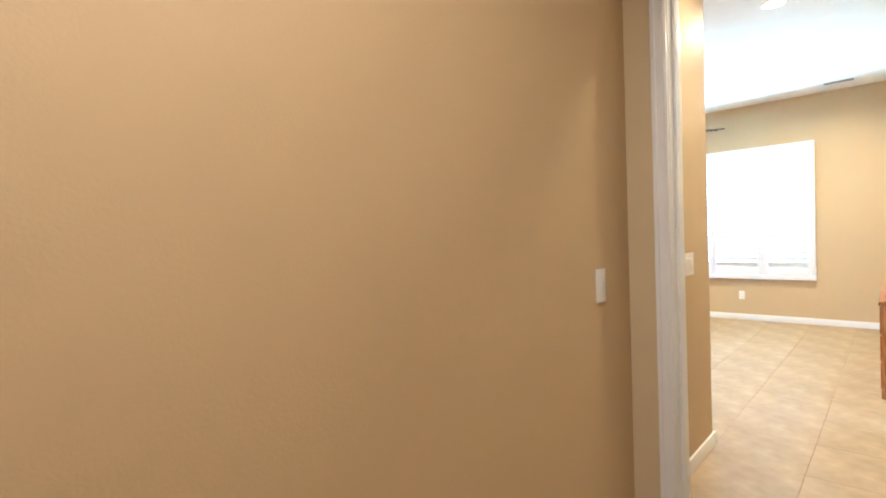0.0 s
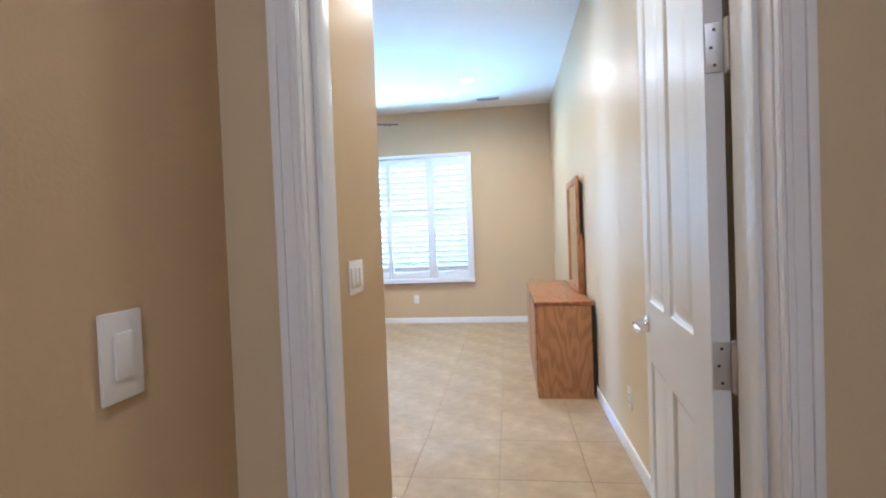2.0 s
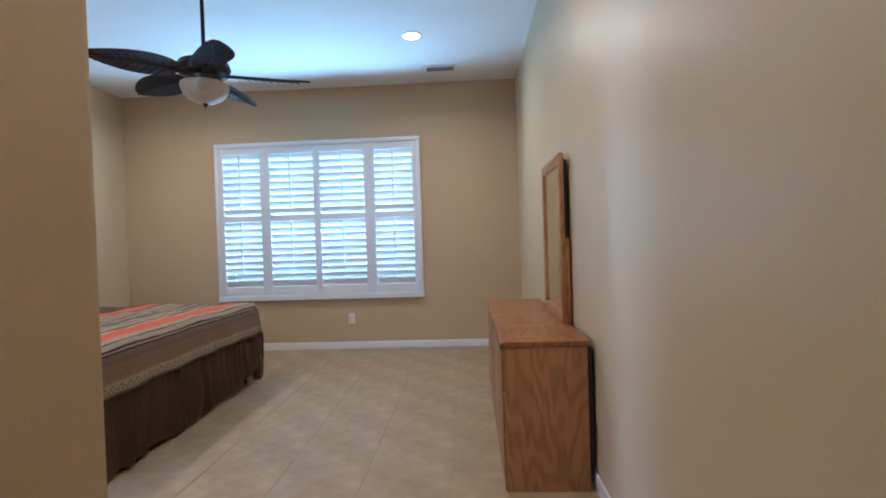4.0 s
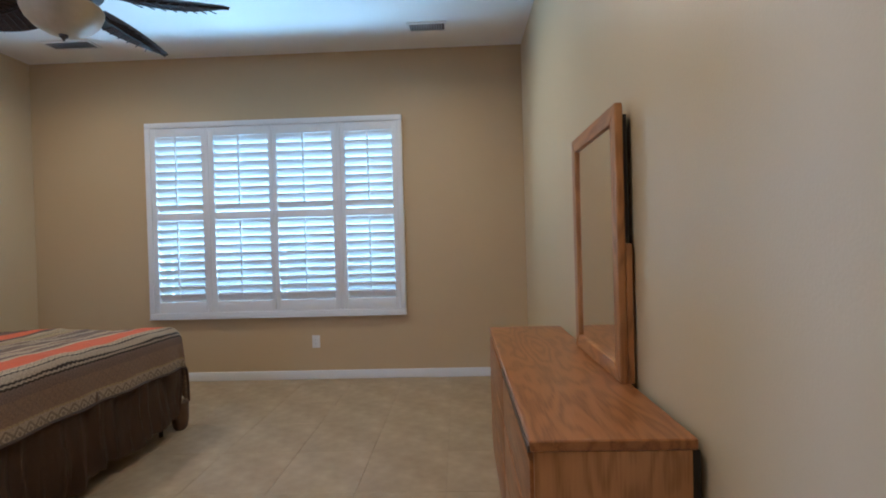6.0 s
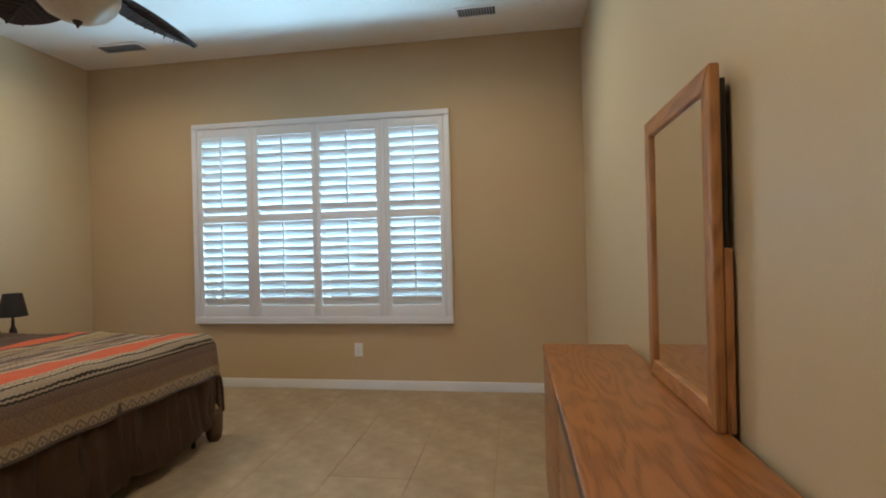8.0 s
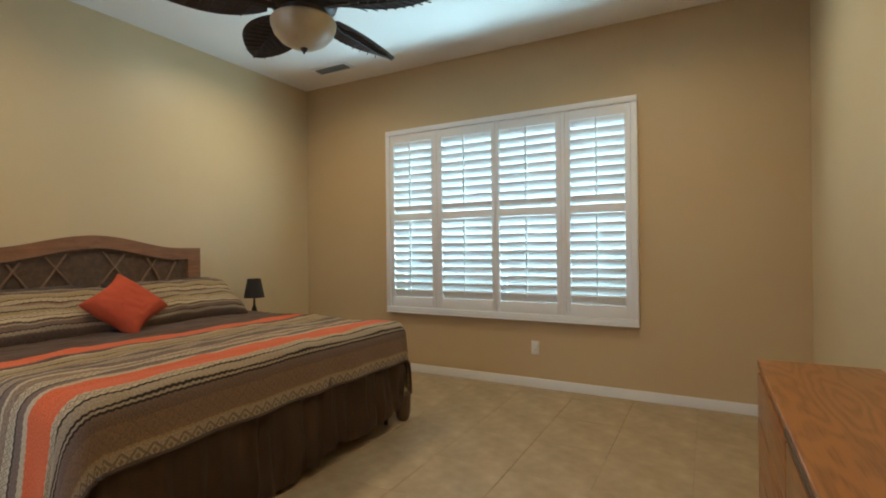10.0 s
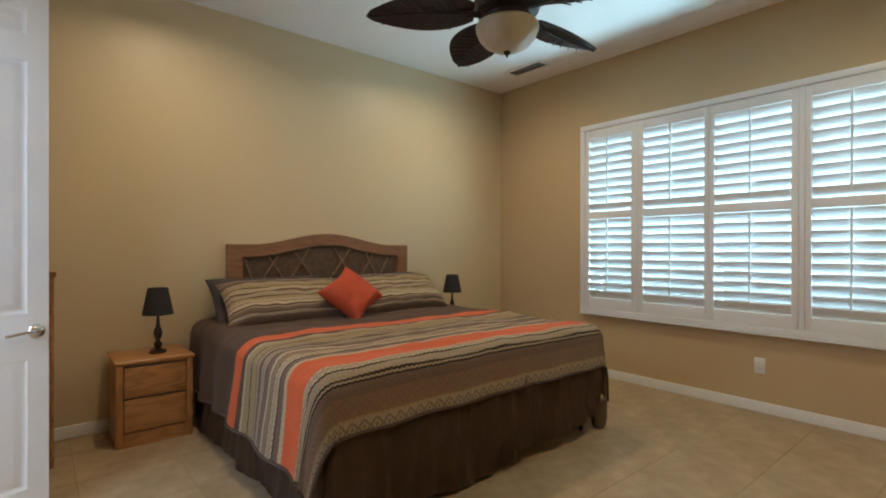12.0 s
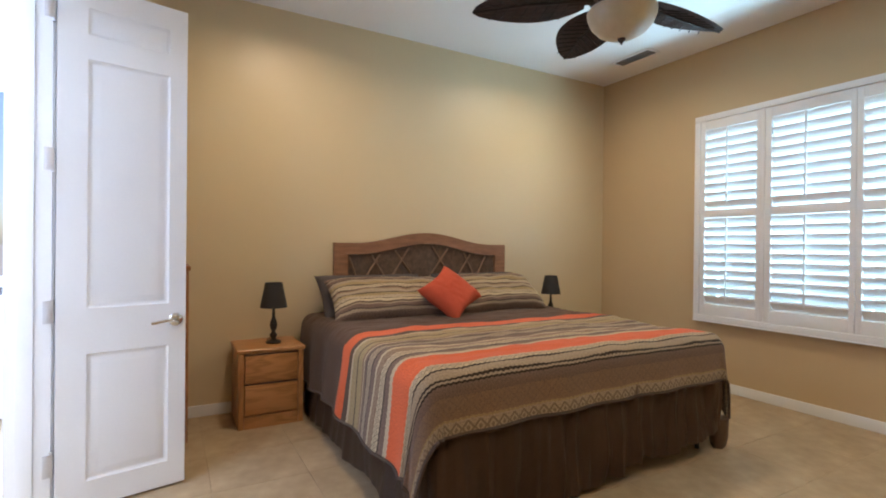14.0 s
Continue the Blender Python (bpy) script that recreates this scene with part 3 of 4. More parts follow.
def vent(x, y, w, d):
    t = thing("ceiling_vent", pose(x, y, H), "grey metal air vent grille in the ceiling", "air vent")
    # dark sheet under the closed ceiling: shade of the duct given as colour
    part("backing", solid(-w / 2 + 0.02, w / 2 - 0.02, -d / 2 + 0.02, d / 2 - 0.02, -0.004, -0.001), M_EDGE, t)
    bm = bmesh.new()
    for b in ((-w / 2, w / 2, -d / 2, -d / 2 + 0.022), (-w / 2, w / 2, d / 2 - 0.022, d / 2), (-w / 2, -w / 2 + 0.022, -d / 2 + 0.022, d / 2 - 0.022), (w / 2 - 0.022, w / 2, -d / 2 + 0.022, d / 2 - 0.022)):
        box(bm, *b, -0.012, 0, 0.003)
    part("frame", bm, M_CEIL, t)
    count = int((w - 0.05) / 0.021)
    me = mesh_of(solid(-0.0065, 0.0065, -d / 2 + 0.022, d / 2 - 0.022, -0.0015, 0.0015), "slat", M_VENT)
    for k in range(count):
        ob = new("slat", me)
        ob.parent = t
        ob.matrix_basis = pose(-w / 2 + 0.034 + k * 0.021, 0, -0.009, 0, 40, 0)


vent(-0.67, 10.05, 0.33, 0.17)
vent(-3.76, 10.1, 0.43, 0.17)

# ---- ceiling fan ----
fan = thing("ceiling_fan", pose(-2.14, 8.045, H), "dark bronze ceiling fan with leaf-shaped wicker blades and cream glass bowl", "ceiling fan")
part("canopy", lathe(bmesh.new(), [(0.07, -0.001), (0.068, -0.02), (0.04, -0.06), (0.016, -0.07)], 32), M_FAN, fan)
part("downrod", lathe(bmesh.new(), [(0.0125, -0.06), (0.0125, -0.55)], 20), M_FAN, fan)
part("motor", lathe(bmesh.new(), [(0.02, -0.540), (0.03, -0.565), (0.10, -0.575), (0.155, -0.600), (0.165, -0.635), (0.15, -0.675), (0.11, -0.695), (0.10, -0.740), (0.02, -0.750)], 48), M_FAN, fan)
part("light_bowl", lathe(bmesh.new(), [(0.145, -0.735), (0.152, -0.745), (0.150, -0.765), (0.136, -0.800), (0.108, -0.832), (0.065, -0.856), (0.02, -0.865)], 48), M_BOWL, fan, "cream alabaster glass light bowl")
part("finial", lathe(bmesh.new(), [(0.004, -0.860), (0.018, -0.865), (0.016, -0.874), (0.007, -0.882), (0.003, -0.892)], 20), M_FAN, fan)


def blade_meshes():
    bm = bmesh.new()
    n, k = 22, 8
    grid = []
    for i in range(n + 1):
        u = i / n
        x = 0.16 + 0.52 * u
        half = 0.128 * math.sin(math.pi * min(1, (u * 0.86 + 0.10)) ** 0.85) ** 0.8 if u < 1 else 0.004
        half = max(half, 0.004)
        row = []
        for j in range(-k, k + 1):
            v = j / k
            y = half * v + 0.02 * math.sin(math.pi * u)
            z = -0.02 * u - 0.012 * v * v * math.sin(math.pi * u) + 0.0015 * math.cos(j * math.pi)
            row.append(bm.verts.new((x, y, z)))
        grid.append(row)
    for a, b in zip(grid, grid[1:]):
        for j in range(2 * k):
            bm.faces.new((a[j], a[j + 1], b[j + 1], b[j]))
    bmesh.ops.solidify(bm, geom=bm.faces[:], thickness=0.006)
    ribs = bmesh.new()
    tube(ribs, (0.12, 0.0, -0.008), (0.42, 0.02, -0.018), 0.007, 8), tube(ribs, (0.42, 0.02, -0.018), (0.675, 0.002, -0.026), 0.005, 8)
    for i in range(8):
        u = 0.12 + 0.09 * i
        x = 0.16 + 0.52 * u
        u2 = min(0.97, u + 0.055 / 0.52)
        half = 0.128 * math.sin(math.pi * min(1, (u2 * 0.86 + 0.10)) ** 0.85) ** 0.8 * 0.85
        for s in (-1, 1):
            y0 = 0.02 * math.sin(math.pi * u)
            tube(ribs, (x, y0, -0.02 * u - 0.008), (x + 0.055, y0 + s * half, -0.02 * u - 0.021), 0.0028, 6)
    return mesh_of(bm, "blade", M_BLADE), mesh_of(ribs, "rib", M_RIB)


blade_me, rib_me = blade_meshes()
arm_me = mesh_of(solid(0.10, 0.24, -0.022, 0.022, -0.014, -0.006, 0.003), "blade_arm", M_FAN)
for k in range(5):
    bl = new("blade", blade_me)
    bl.parent = fan
    bl.matrix_basis = pose(0, 0, -0.675, 0, 0, 14 + 72 * k) @ pose(0, 0, 0, 13, 0, 0)
    for nm, me in (("rib", rib_me), ("blade_arm", arm_me)):
        ob = new(nm, me)
        ob.parent = bl


# ---- oak dresser and mirror ----
DY0, DY1, DXF, DXB, DZ = 7.215, 8.895, -0.283, 0.140, 0.727
dresser = thing("dresser", pose(0, DY0, 0), "varnished oak dresser with drawers against the cream wall", "dresser")
L = DY1 - DY0
part("carcass", solid(DXF + 0.02, DXB - 0.012, 0.012, L - 0.012, 0.0, DZ - 0.032, 0.002), M_OAK_Z, dresser)
part("side_panel", solid(DXF + 0.012, DXB - 0.014, 0.0, 0.011, 0.0, DZ - 0.031, 0.002), M_OAK_Z, dresser)
part("side_panel", solid(DXF + 0.012, DXB - 0.014, L - 0.011, L, 0.0, DZ - 0.031, 0.002), M_OAK_Z, dresser)
part("back_board", solid(DXB - 0.0135, DXB + 0.006, 0.003, L - 0.003, 0.06, DZ - 0.033), M_DARK, dresser, "dark back board")
top = solid(DXF, DXB, -0.006, L + 0.006, DZ - 0.03, DZ, 0.008, 3)
part("top", top, M_OAK_Y, dresser, "glossy oak top with bold grain")
part("edge_trim", solid(DXF - 0.005, DXF + 0.007, -0.004, 0.78, DZ - 0.033, DZ - 0.012, 0.005), M_EDGE, dresser, "dark worn edge strip")
cols = [(0.0, 0.80), (0.80, L)]
for a, b in cols:
    n = 3
    hgt = (DZ - 0.05 - 0.07) / n
    for k in range(n):
        z0 = 0.07 + k * hgt
        part("drawer_front", solid(DXF + 0.001, DXF + 0.0195, a + 0.008, b - 0.008, z0 + 0.006, z0 + hgt - 0.006, 0.004), M_OAK_Y, dresser)
part("plinth", solid(DXF + 0.005, DXF + 0.0195, 0.01, L - 0.01, 0.0, 0.065, 0.002), M_OAK_Y, dresser)

MY0, MY1, MZ0, MZ1 = 7.685, 8.340, DZ, 1.704
mirror = thing("dresser_mirror", pose(0, MY0, MZ0), "oak-framed rectangular mirror standing on the dresser", "mirror")
W, Hm = MY1 - MY0, MZ1 - MZ0
x0, x1, fw = 0.102, 0.130, 0.062


def frame_bar(bm, pts, depth0, depth1):
    """A mitred bar: pts are four (y, z) corners, outer edge first."""
    out = [bm.verts.new((depth1, y, z)) for y, z in pts]
    front = [bm.verts.new((depth0, y, z)) for y, z in pts]
    bm.faces.new(out[::-1]), bm.faces.new(front)
    for i in range(4):
        bm.faces.new((out[i], out[(i + 1) % 4], front[(i + 1) % 4], front[i]))
    bmesh.ops.bevel(bm, geom=bm.edges[:], offset=0.006, segments=3, affect="EDGES", profile=0.6)


for pts, mat in ((((0, 0), (W, 0), (W - fw, fw), (fw, fw)), M_PINE_Y), (((0, Hm), (fw, Hm - fw), (W - fw, Hm - fw), (W, Hm)), M_PINE_Y),
                 (((0, 0), (fw, fw), (fw, Hm - fw), (0, Hm)), M_PINE_Z), (((W, 0), (W, Hm), (W - fw, Hm - fw), (W - fw, fw)), M_PINE_Z)):
    bm = bmesh.new()
    frame_bar(bm, pts, x0, x1)
    part("frame_rail", bm, mat, mirror)
part("mirror_glass", solid(x0 + 0.012, x0 + 0.016, fw - 0.008, W - fw + 0.008, fw - 0.008, Hm - fw + 0.008), M_MIRROR, mirror, "clear mirror glass")
board = solid(x0 + 0.0165, x1 + 0.012, 0.037, W - 0.037, 0.02, Hm * 0.5)
box(board, x0 + 0.0165, x1 + 0.014, 0.006, W - 0.006, Hm * 0.5 + 0.001, Hm - 0.04)
part("backing", board, M_DARK, mirror, "dark backing board")
for y in (0.001, W - 0.036):
    part("support_post", solid(x1 + 0.0005, x1 + 0.022, y, y + 0.035, 0.0, Hm * 0.5, 0.003), M_PINE_Z, mirror)


# ---- nightstands, chest, lamps ----
def nightstand(m):
    t = thing("nightstand", m, "honey oak nightstand with two drawers beside the bed", "nightstand", "nightstands by the bed")
    w, d, h = 0.435, 0.40, 0.535
    part("body", solid(-d + 0.005, -0.012, 0.006, w - 0.006, 0.0, h - 0.026, 0.003), M_PINE_Z, t)
    for y0 in (0.004, w - 0.040):
        part("stile", solid(-0.0125, 0.0, y0, y0 + 0.036, 0.0, h - 0.027, 0.003), M_PINE_Z, t)
    part("top", solid(-d, 0.012, -0.006, w + 0.006, h - 0.026, h, 0.010, 3), M_PINE_Y, t, "rounded oak top")
    part("plinth", solid(-0.012, -0.001, 0.041, w - 0.041, 0.0, 0.085, 0.002), M_PINE_Y, t)
    for z0, z1 in ((0.098, 0.292), (0.308, 0.492)):
        part("drawer", solid(-0.012, 0.006, 0.046, w - 0.046, z0, z1, 0.006), M_PINE_Y, t)
        # solid dark strip: the gap's shade above each drawer is put in as colour
        part("drawer_gap_shade", solid(-0.0118, -0.004, 0.041, w - 0.041, z1 + 0.0005, z1 + 0.007), M_EDGE, t)
    return t


stand = nightstand(pose(-4.075, 6.668, 0))
copy_thing(stand, pose(-4.075, 9.32, 0))


def table_lamp(m):
    t = thing("table_lamp", m, "small black turned table lamp with charcoal shade, unlit", "table lamp", "bedside lamps")
    part("base", lathe(bmesh.new(), [(0.052, 0), (0.054, 0.010), (0.045, 0.018), (0.022, 0.026), (0.016, 0.034), (0.024, 0.048), (0.026, 0.062), (0.015, 0.074), (0.013, 0.086),
                                     (0.021, 0.102), (0.027, 0.128), (0.023, 0.152), (0.013, 0.178), (0.010, 0.205), (0.012, 0.215), (0.009, 0.225), (0.009, 0.30), (0.004, 0.305)], 28), M_BLACK, t, "black turned wooden base")
    bm = bmesh.new()
    lathe(bm, [(0.0935, 0.255), (0.094, 0.258), (0.060, 0.432), (0.0585, 0.432), (0.0915, 0.257), (0.0, 0.2565)], 40)
    bm2 = bmesh.new()
    seg, prof = 40, [(0.094, 0.255), (0.060, 0.432), (0.0575, 0.432), (0.0915, 0.255)]
    rings = [[bm2.verts.new((r * math.cos(2 * math.pi * i / seg), r * math.sin(2 * math.pi * i / seg), z)) for i in range(seg)] for r, z in prof]
    for a, b in zip(rings, rings[1:] + rings[:1]):
        for i in range(seg):
            bm2.faces.new((a[i], a[(i + 1) % seg], b[(i + 1) % seg], b[i]))
    bm.free()
    part("shade", bm2, M_SHADE, t, "charcoal cloth empire shade")
    return t


lamp = table_lamp(pose(-4.25, 6.925, 0.535))
copy_thing(lamp, pose(-4.25, 9.53, 0.535))
cord = bmesh.new()
for a, b in (((-4.30, 6.915, 0.541), (-4.36, 6.90, 0.541)), ((-4.36, 6.90, 0.541), (-4.41, 6.93, 0.541))):
    tube(cord, a, b, 0.003, 6)
tagged(new("lamp_cord", mesh_of(cord, "lamp_cord", M_BLACK)), "thin black lamp cord on the nightstand top", "cord")

chest = thing("chest_of_drawers", pose(-4.0, 5.83, 0), "oak chest of drawers behind the bathroom door", "chest of drawers")
part("body", solid(-0.47, -0.014, 0.004, 0.546, 0.0, 1.07, 0.003), M_OAK_Z, chest)
part("top", solid(-0.475, 0.008, 0, 0.556, 1.07, 1.10, 0.008, 3), M_OAK_Y, chest)
for k in range(5):
    part("drawer_front", solid(-0.0135, 0.004, 0.014, 0.536, 0.07 + 0.198 * k, 0.07 + 0.198 * k + 0.188, 0.005), M_OAK_Y, chest)

# ---- bed ----
BXH, BXF, BYC, BHW, BZT = -4.42, -2.475, 8.245, 0.975, 0.715
bed = thing("bed", pose(-3.4, BYC, 0), "wide bed with arched rattan headboard and brown skirt", "bed")
part("mattress", solid(-0.96, 0.93, -BHW + 0.05, BHW - 0.05, 0.36, BZT - 0.045, 0.06, 4), M_GREY, bed)
part("box_spring", solid(-0.96, 0.93, -BHW + 0.06, BHW - 0.06, 0.19, 0.36, 0.02), M_BROWN, bed)
for x, y in ((0.93, 0.90), (0.88, -0.90), (-0.88, 0.90), (-0.88, -0.90)):
    part("leg", lathe(bmesh.new(), [(0.014, 0), (0.016, 0.19)], 14, (x, y, 0)), M_BLACK, bed, "thin black metal leg")
part("corner_foot", lathe(bmesh.new(), [(0.03, 0), (0.045, 0.02), (0.055, 0.07), (0.058, 0.19)], 20, (0.985, 1.03, 0)), M_SKIRT, bed, "tapered dark foot at the corner")


def skirt():
    """Gathered cloth round three sides."""
    bm = bmesh.new()
    hx, hy = BXF + 0.125 + 3.4, BHW + 0.10
    path, NF = [], 180
    for i in range(90):
        path.append((-0.98 + (hx + 0.98) * i / 90, -hy, 0, -1))
    for i in range(NF):
        path.append((hx, -hy + 2 * hy * i / NF, 1, 0))
    for i in range(91):
        path.append((hx - (hx + 0.98) * i / 90, hy, 0, 1))
    rows = 16
    grid = []
    rc = 0.16
    for k, (x, y, nx, ny) in enumerate(path):
        if x > hx - rc and abs(y) > hy - rc:
            q = Vector((x - (hx - rc), abs(y) - (hy - rc))).normalized()
            sg = 1 if y > 0 else -1
            x, y, nx, ny = hx - rc + q.x * rc, sg * (hy - rc + q.y * rc), q.x, sg * q.y
        col = []
        f = k / len(path)
        onfoot = 90 <= k < 90 + NF
        t = (k - 90) / NF if onfoot else 0
        bottom = 0.012 + (0.02 + 0.13 * max(0, t - 0.45) / 0.55 if onfoot else 0.0) + 0.02 * noise.noise((k * 0.09, 0, 3))
        if k >= 90 + NF:
            bottom = 0.14
        if onfoot and 0.52 < t < 0.66:
            bottom += 0.05 * math.sin((t - 0.52) / 0.14 * math.pi)
        for j in range(rows):
            v = j / (rows - 1)
            z = 0.60 - (0.60 - bottom) * v
            ridge = max(0.0, noise.noise((k * 0.17, v * 0.7, 11)) - 0.12) ** 0.8
            a = 0.009 * min(1, 2 * v) * math.sin(k * 0.55 + 5.0 * noise.noise((k * 0.07, 0, 0))) + 0.05 * v * noise.noise((k * 0.07, v * 1.5, 1)) + 0.016 * v * noise.noise((k * 0.36, v * 2.2, 7))
            a += 0.05 * ridge * v * (1.2 - 0.4 * v) * (1 if onfoot else 0.35)
            inset = -0.02 + 0.012 * v * (1 if onfoot else 0.3)
            col.append(bm.verts.new((x + nx * (a + inset), y + ny * (a + inset), z)))
        grid.append(col)
    for a, b in zip(grid, grid[1:]):
        for j in range(rows - 1):
            bm.faces.new((a[j], a[j + 1], b[j + 1], b[j]))
    bmesh.ops.solidify(bm, geom=bm.faces[:], thickness=0.004)
    return bm


part("bed_skirt", skirt(), M_SKIRT, bed, "gathered dark brown satin bed skirt")

# arched headboard
HBY0, HBY1, HBX = 7.418 - BYC, 9.10 - BYC, -4.44 + 3.4


def arch(y):
    """Top edge of the headboard at y from its middle."""
    u = min(1, abs(y - (HBY0 + HBY1) / 2) / ((HBY1 - HBY0) / 2))
    return 1.262 + 0.095 * 0.5 * (1 + math.cos(math.pi * min(1, u / 0.78)))


def arch_band(y0, y1, low, high, xa, xb, n=40):
    bm = bmesh.new()
    cols = []
    for i in range(n + 1):
        y = y0 + (y1 - y0) * i / n
        cols.append([bm.verts.new((x, y, z)) for x, z in ((xa, low(y)), (xb, low(y)), (xb, high(y)), (xa, high(y)))])
    for a, b in zip(cols, cols[1:]):
        for i in range(4):
            bm.faces.new((a[i], a[(i + 1) % 4], b[(i + 1) % 4], b[i]))
    bm.faces.new(cols[0]), bm.faces.new(cols[-1][::-1])
    return bm


hb = part("headboard", arch_band(HBY0, HBY1, lambda y: arch(y) - 0.095, arch, HBX - 0.03, HBX + 0.012), M_HB, bed, "arched brown rattan headboard frame")
for y0, y1 in ((HBY0, HBY0 + 0.115), (HBY1 - 0.115, HBY1)):
    part("headboard_post", arch_band(y0, y1, lambda y: 0.0, lambda y: arch(y) - 0.0955, HBX - 0.03, HBX + 0.012, 6), M_HB, hb)
part("wicker_panel", arch_band(HBY0 + 0.116, HBY1 - 0.116, lambda y: 0.5, lambda y: arch(y) - 0.096, HBX - 0.025, HBX - 0.012), M_WICK, hb, "dark woven wicker panel")
part("inner_moulding", arch_band(HBY0 + 0.116, HBY1 - 0.116, lambda y: arch(y) - 0.112, lambda y: arch(y) - 0.096, HBX - 0.011, HBX + 0.004), M_WICK, hb)
for y0, dy in ((-0.60, 0.17), (-0.33, 0.17), (-0.03, 0.26), (0.27, 0.2), (0.52, 0.12)):
    for s in (-1, 1):
        ya, yb = y0, y0 + s * dy
        ya, yb = max(HBY0 + 0.13, min(HBY1 - 0.13, ya)), max(HBY0 + 0.13, min(HBY1 - 0.13, yb))
        zb = arch(yb) - 0.115
        za = zb - 0.85 * dy - 0.12
        bm = bmesh.new()
        tube(bm, (HBX - 0.006, ya, max(za, 0.7)), (HBX - 0.006, yb, zb), 0.008, 8)
        part("cane_strip", bm, M_CANE, hb)


def comforter():
    bm = bmesh.new()
    uv = bm.loops.layers.uv.new("UVMap")
    r, s_top = 0.11, BXF - BXH
    fdrop, sdrop = 0.335, 0.52
    ns, nv = 210, 170
    s_max, v_max = s_top + fdrop, BHW + sdrop
    grid = []
    for i in range(ns + 1):
        s = s_max * i / ns
        row = []
        for j in range(nv + 1):
            v = -v_max + 2 * v_max * j / nv
            a, b = max(0, s - s_top), max(0, abs(v) - BHW)
            sg = 1 if v > 0 else -1
            d = math.hypot(a, b)
            x, y = BXH + min(s, s_top), BYC + max(-BHW, min(BHW, v))
            z = BZT
            if d > 1e-6:
                dx, dy = a / d, sg * b / d
                d = min(d, 0.60)
                if d < r * math.pi / 2:
                    out, down = r * math.sin(d / r), r * (1 - math.cos(d / r))
                else:
                    rest = d - r * math.pi / 2
                    out, down = r + 0.10 * rest, r + rest
                fold = 0.016 * max(0, down - 0.04) / 0.4 * math.sin(17 * (v * abs(dx) + s * abs(dy)) + 3 * noise.noise((s, v, 0)))
                fold += 0.03 * max(0, down - 0.05) * noise.noise((s * 3, v * 3, 2))
                fold *= max(0, 1 - 2.2 * abs(dx * dy))
                x += dx * (out + fold)
                y += dy * (out + fold)
                z -= down
            puff = 0.016 * noise.noise((s * 2.2, v * 2.2, 5)) + 0.009 * noise.noise((s * 8, v * 5, 9)) + 0.005 * noise.noise((s * 26, v * 9, 4))
            z += puff * (1 if d < 0.1 else 0.3)
            z += 0.012 * math.cos(min(1, abs(v) / BHW) * math.pi / 2)
            row.append((bm.verts.new((x, y, z)), (s, v + 2)))
        grid.append(row)
    for a, b in zip(grid, grid[1:]):
        for j in range(nv):
            q = (a[j], b[j], b[j + 1], a[j + 1])
            f = bm.faces.new([p[0] for p in q])
            for lp, p in zip(f.loops, q):
                lp[uv].uv = p[1]
    edge = [r[0][0].co.copy() for r in grid] + [p[0].co.copy() for p in grid[-1][1:-1]] + [r[-1][0].co.copy() for r in reversed(grid)]
    return bm, edge


cm, hem_line = comforter()
me = bpy.data.meshes.new("cover")
cm.to_mesh(me), cm.free()
me.materials.append(M_COMF)
me.shade_smooth()
comf = thing("comforter", pose(0, 0, 0), "brown comforter with orange bands and woven stripes on the bed", "comforter")
cf = new("cover", me)
cf.parent = comf
part("hem", piping(hem_line, 0.009), M_BROWN, comf, "dark brown corded hem")
so = cf.modifiers.new("thickness", "SOLIDIFY")
so.thickness, so.offset = 0.022, -1


def cushion(name, w, h, t, material, m, label, category, pinch=0.10, group=""):
    """A soft pillow in local x (width) and y (height), with pulled corners and creases."""
    bm = bmesh.new()
    uv = bm.loops.layers.uv.new("UVMap")
    n = 34
    for side in (1, -1):
        g = []
        for i in range(n + 1):
            row = []
            for j in range(n + 1):
                a, b = 2 * i / n - 1, 2 * j / n - 1
                body = max(0, (1 - a ** 4)) ** 0.5 * max(0, (1 - b ** 4)) ** 0.5
                x = a * w / 2 * (1 - pinch * (1 - b * b) * a * a * 0.6)
                y = b * h / 2 * (1 - pinch * (1 - a * a) * b * b)
                z = side * (t / 2 * body + 0.002) + 0.12 * t * body * noise.noise((a * (5 * w - 1.6) + w + m.translation.y, b * 2.3, side)) + 0.05 * t * body * noise.noise((a * 6, b * 6, h))
                row.append((bm.verts.new((x, y, z)), (a * w / 2 + 1, b * h / 2 + h / 2)))
            g.append(row)
        for p, q in zip(g, g[1:]):
            for j in range(n):
                f = (p[j], q[j], q[j + 1], p[j + 1])
                face = bm.faces.new([k[0] for k in f])
                for lp, k in zip(face.loops, f):
                    lp[uv].uv = k[1]
    bmesh.ops.remove_doubles(bm, verts=bm.verts[:], dist=0.0045)
    bmesh.ops.recalc_face_normals(bm, faces=bm.faces)
    me = bpy.data.meshes.new(name)
    bm.to_mesh(me), bm.free()
    me.materials.append(material)
    me.shade_smooth()
    ob = tagged(new(name, me), label, category, group)
    ob.matrix_basis = m
    return ob


# pillows: local y up the headboard, local z towards the foot
def leaning(x, y, z, lean, roll=0, yaw=0):
    return pose(x, y, z) @ pose(0, 0, 0, 0, 0, 90 + yaw) @ pose(0, 0, 0, 90 - lean, 0, 0) @ pose(0, 0, 0, 0, 0, roll)


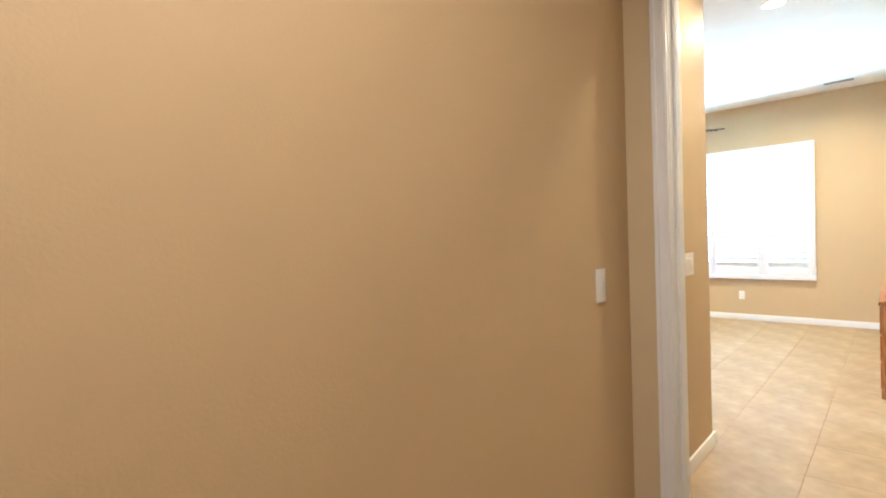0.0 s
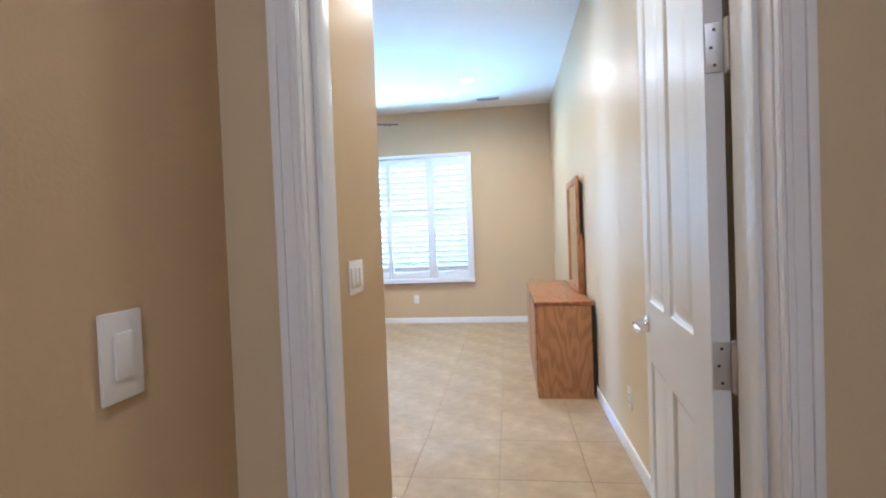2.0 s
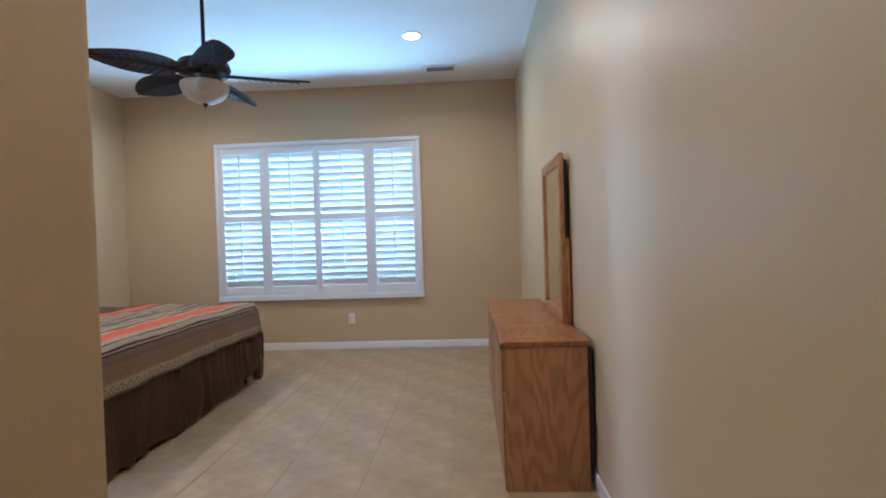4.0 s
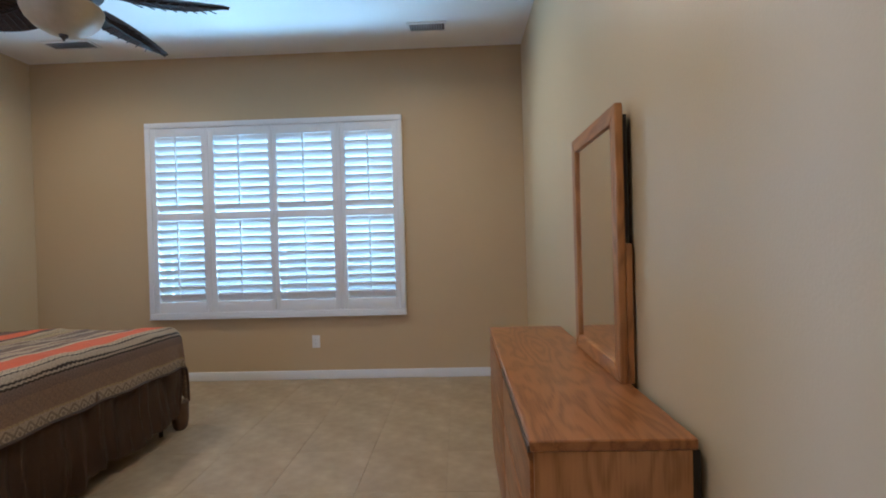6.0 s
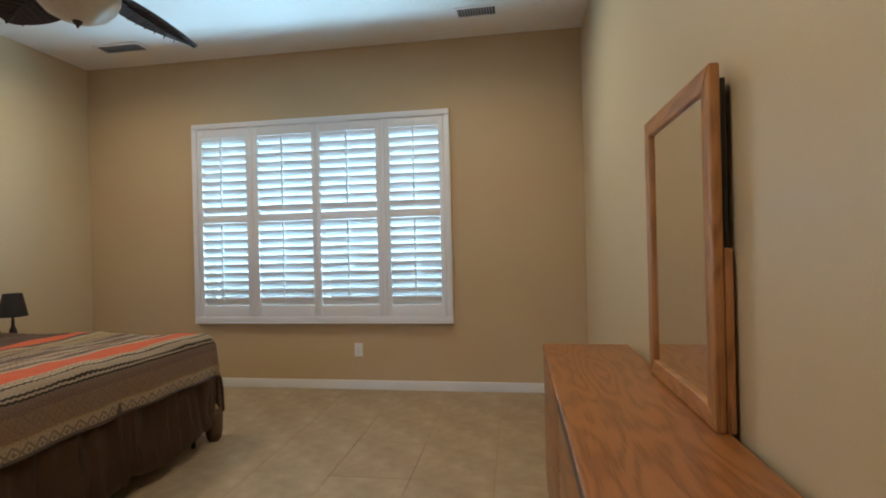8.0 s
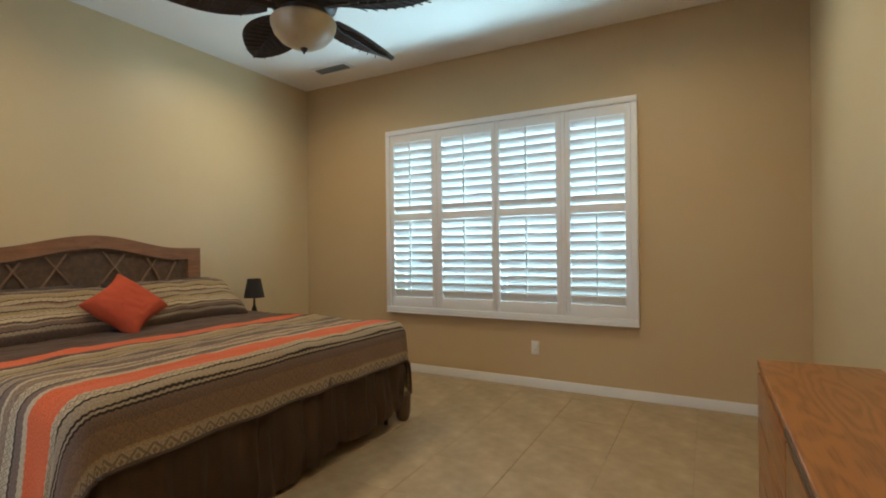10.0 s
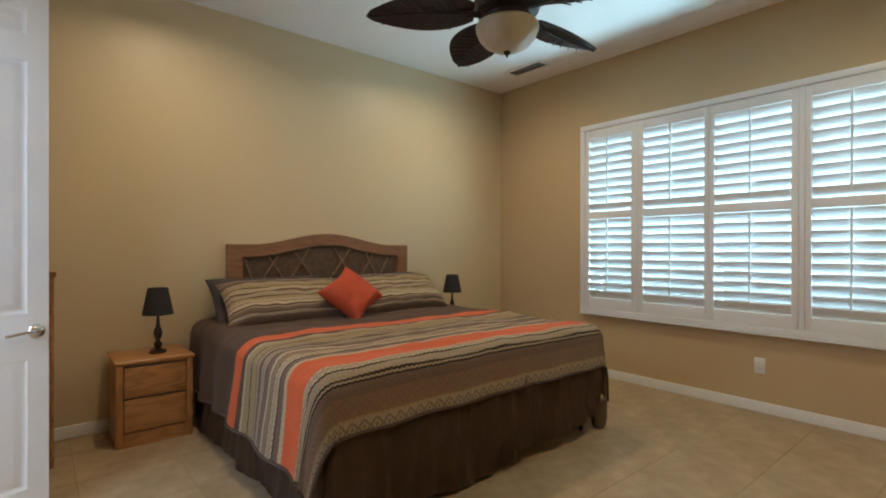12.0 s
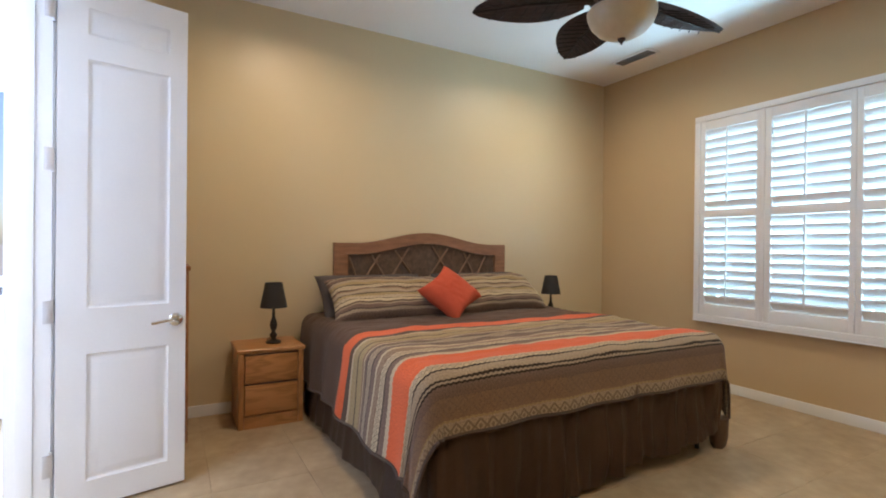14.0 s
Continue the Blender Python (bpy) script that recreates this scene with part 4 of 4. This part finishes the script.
cushion("pillow", 0.95, 0.44, 0.19, M_SHAM, leaning(-4.02, 7.74, 0.838, 52, 0, -2), "striped woven sham pillow leaning on the headboard", "pillow", group="striped pillows")
cushion("pillow", 0.95, 0.44, 0.19, M_SHAM, leaning(-4.02, 8.68, 0.845, 51, 0, 2), "striped woven sham pillow leaning on the headboard", "pillow", group="striped pillows")
cushion("sleeping_pillow", 0.90, 0.46, 0.16, M_GREY, leaning(-4.25, 7.70, 0.825, 40), "taupe sleeping pillow behind the striped sham", "pillow", group="taupe pillows")
cushion("sleeping_pillow", 0.90, 0.46, 0.16, M_GREY, leaning(-4.25, 8.72, 0.825, 40), "taupe sleeping pillow behind the striped sham", "pillow", group="taupe pillows")
cushion("throw_cushion", 0.385, 0.385, 0.15, M_RED, leaning(-3.80, 8.13, 0.885, 42, 36), "square rust red throw cushion set on its corner", "cushion", 0.16)

# ---- bathroom, seen through the doorway ----
tub = thing("bathtub", pose(-5.88, 4.58, 0), "white bathtub under the bathroom window", "bathtub")
bm = solid(0, 0.82, 0, 1.07, 0, 0.48, 0.02)
part("tub_body", bm, M_TUB, tub)
part("tub_rim", solid(-0.005, 0.84, -0.005, 1.075, 0.481, 0.505, 0.01), M_TUB, tub)
structure("trim_mosaic", solid(-5.9, -5.892, EY1, YS - 0.14, 0.80, 0.87), M_MOSAIC, "dark mosaic strip on the bathroom wall", "tile strip")

# invented skylight: an unseen panel to go with the added bathroom fill lamp
skylight = thing("skylight", pose(-2.3, 4.4, H), "plain white ceiling panel, added unseen above the bathroom fill light", "skylight", kind="structure")
part("fill_panel", solid(-1.05, 1.05, -0.75, 0.75, -0.02, -0.001, 0.004), M_WHITE, skylight)

# ---- floor tiles ----
TX, TY, PX, PY = -0.548, 5.98, 0.4535, 0.4815
bm = bmesh.new()
g = 0.0009
box(bm, g, PX - g, g, PY - g, -0.012, 0.0, 0.001, 1)
tile_me = mesh_of(bm, "tile", M_TILE, False)
i0, i1, j0, j1 = -10, 2, -3, 10
for i in range(i0, i1):
    for j in range(j0, j1):
        x, y = TX + i * PX, TY + j * PY
        if x > XE or x + PX < XW or y > YN:
            continue
        ob = new("tile", tile_me)
        ob.parent = floor
        ob.location = (x, y, 0)
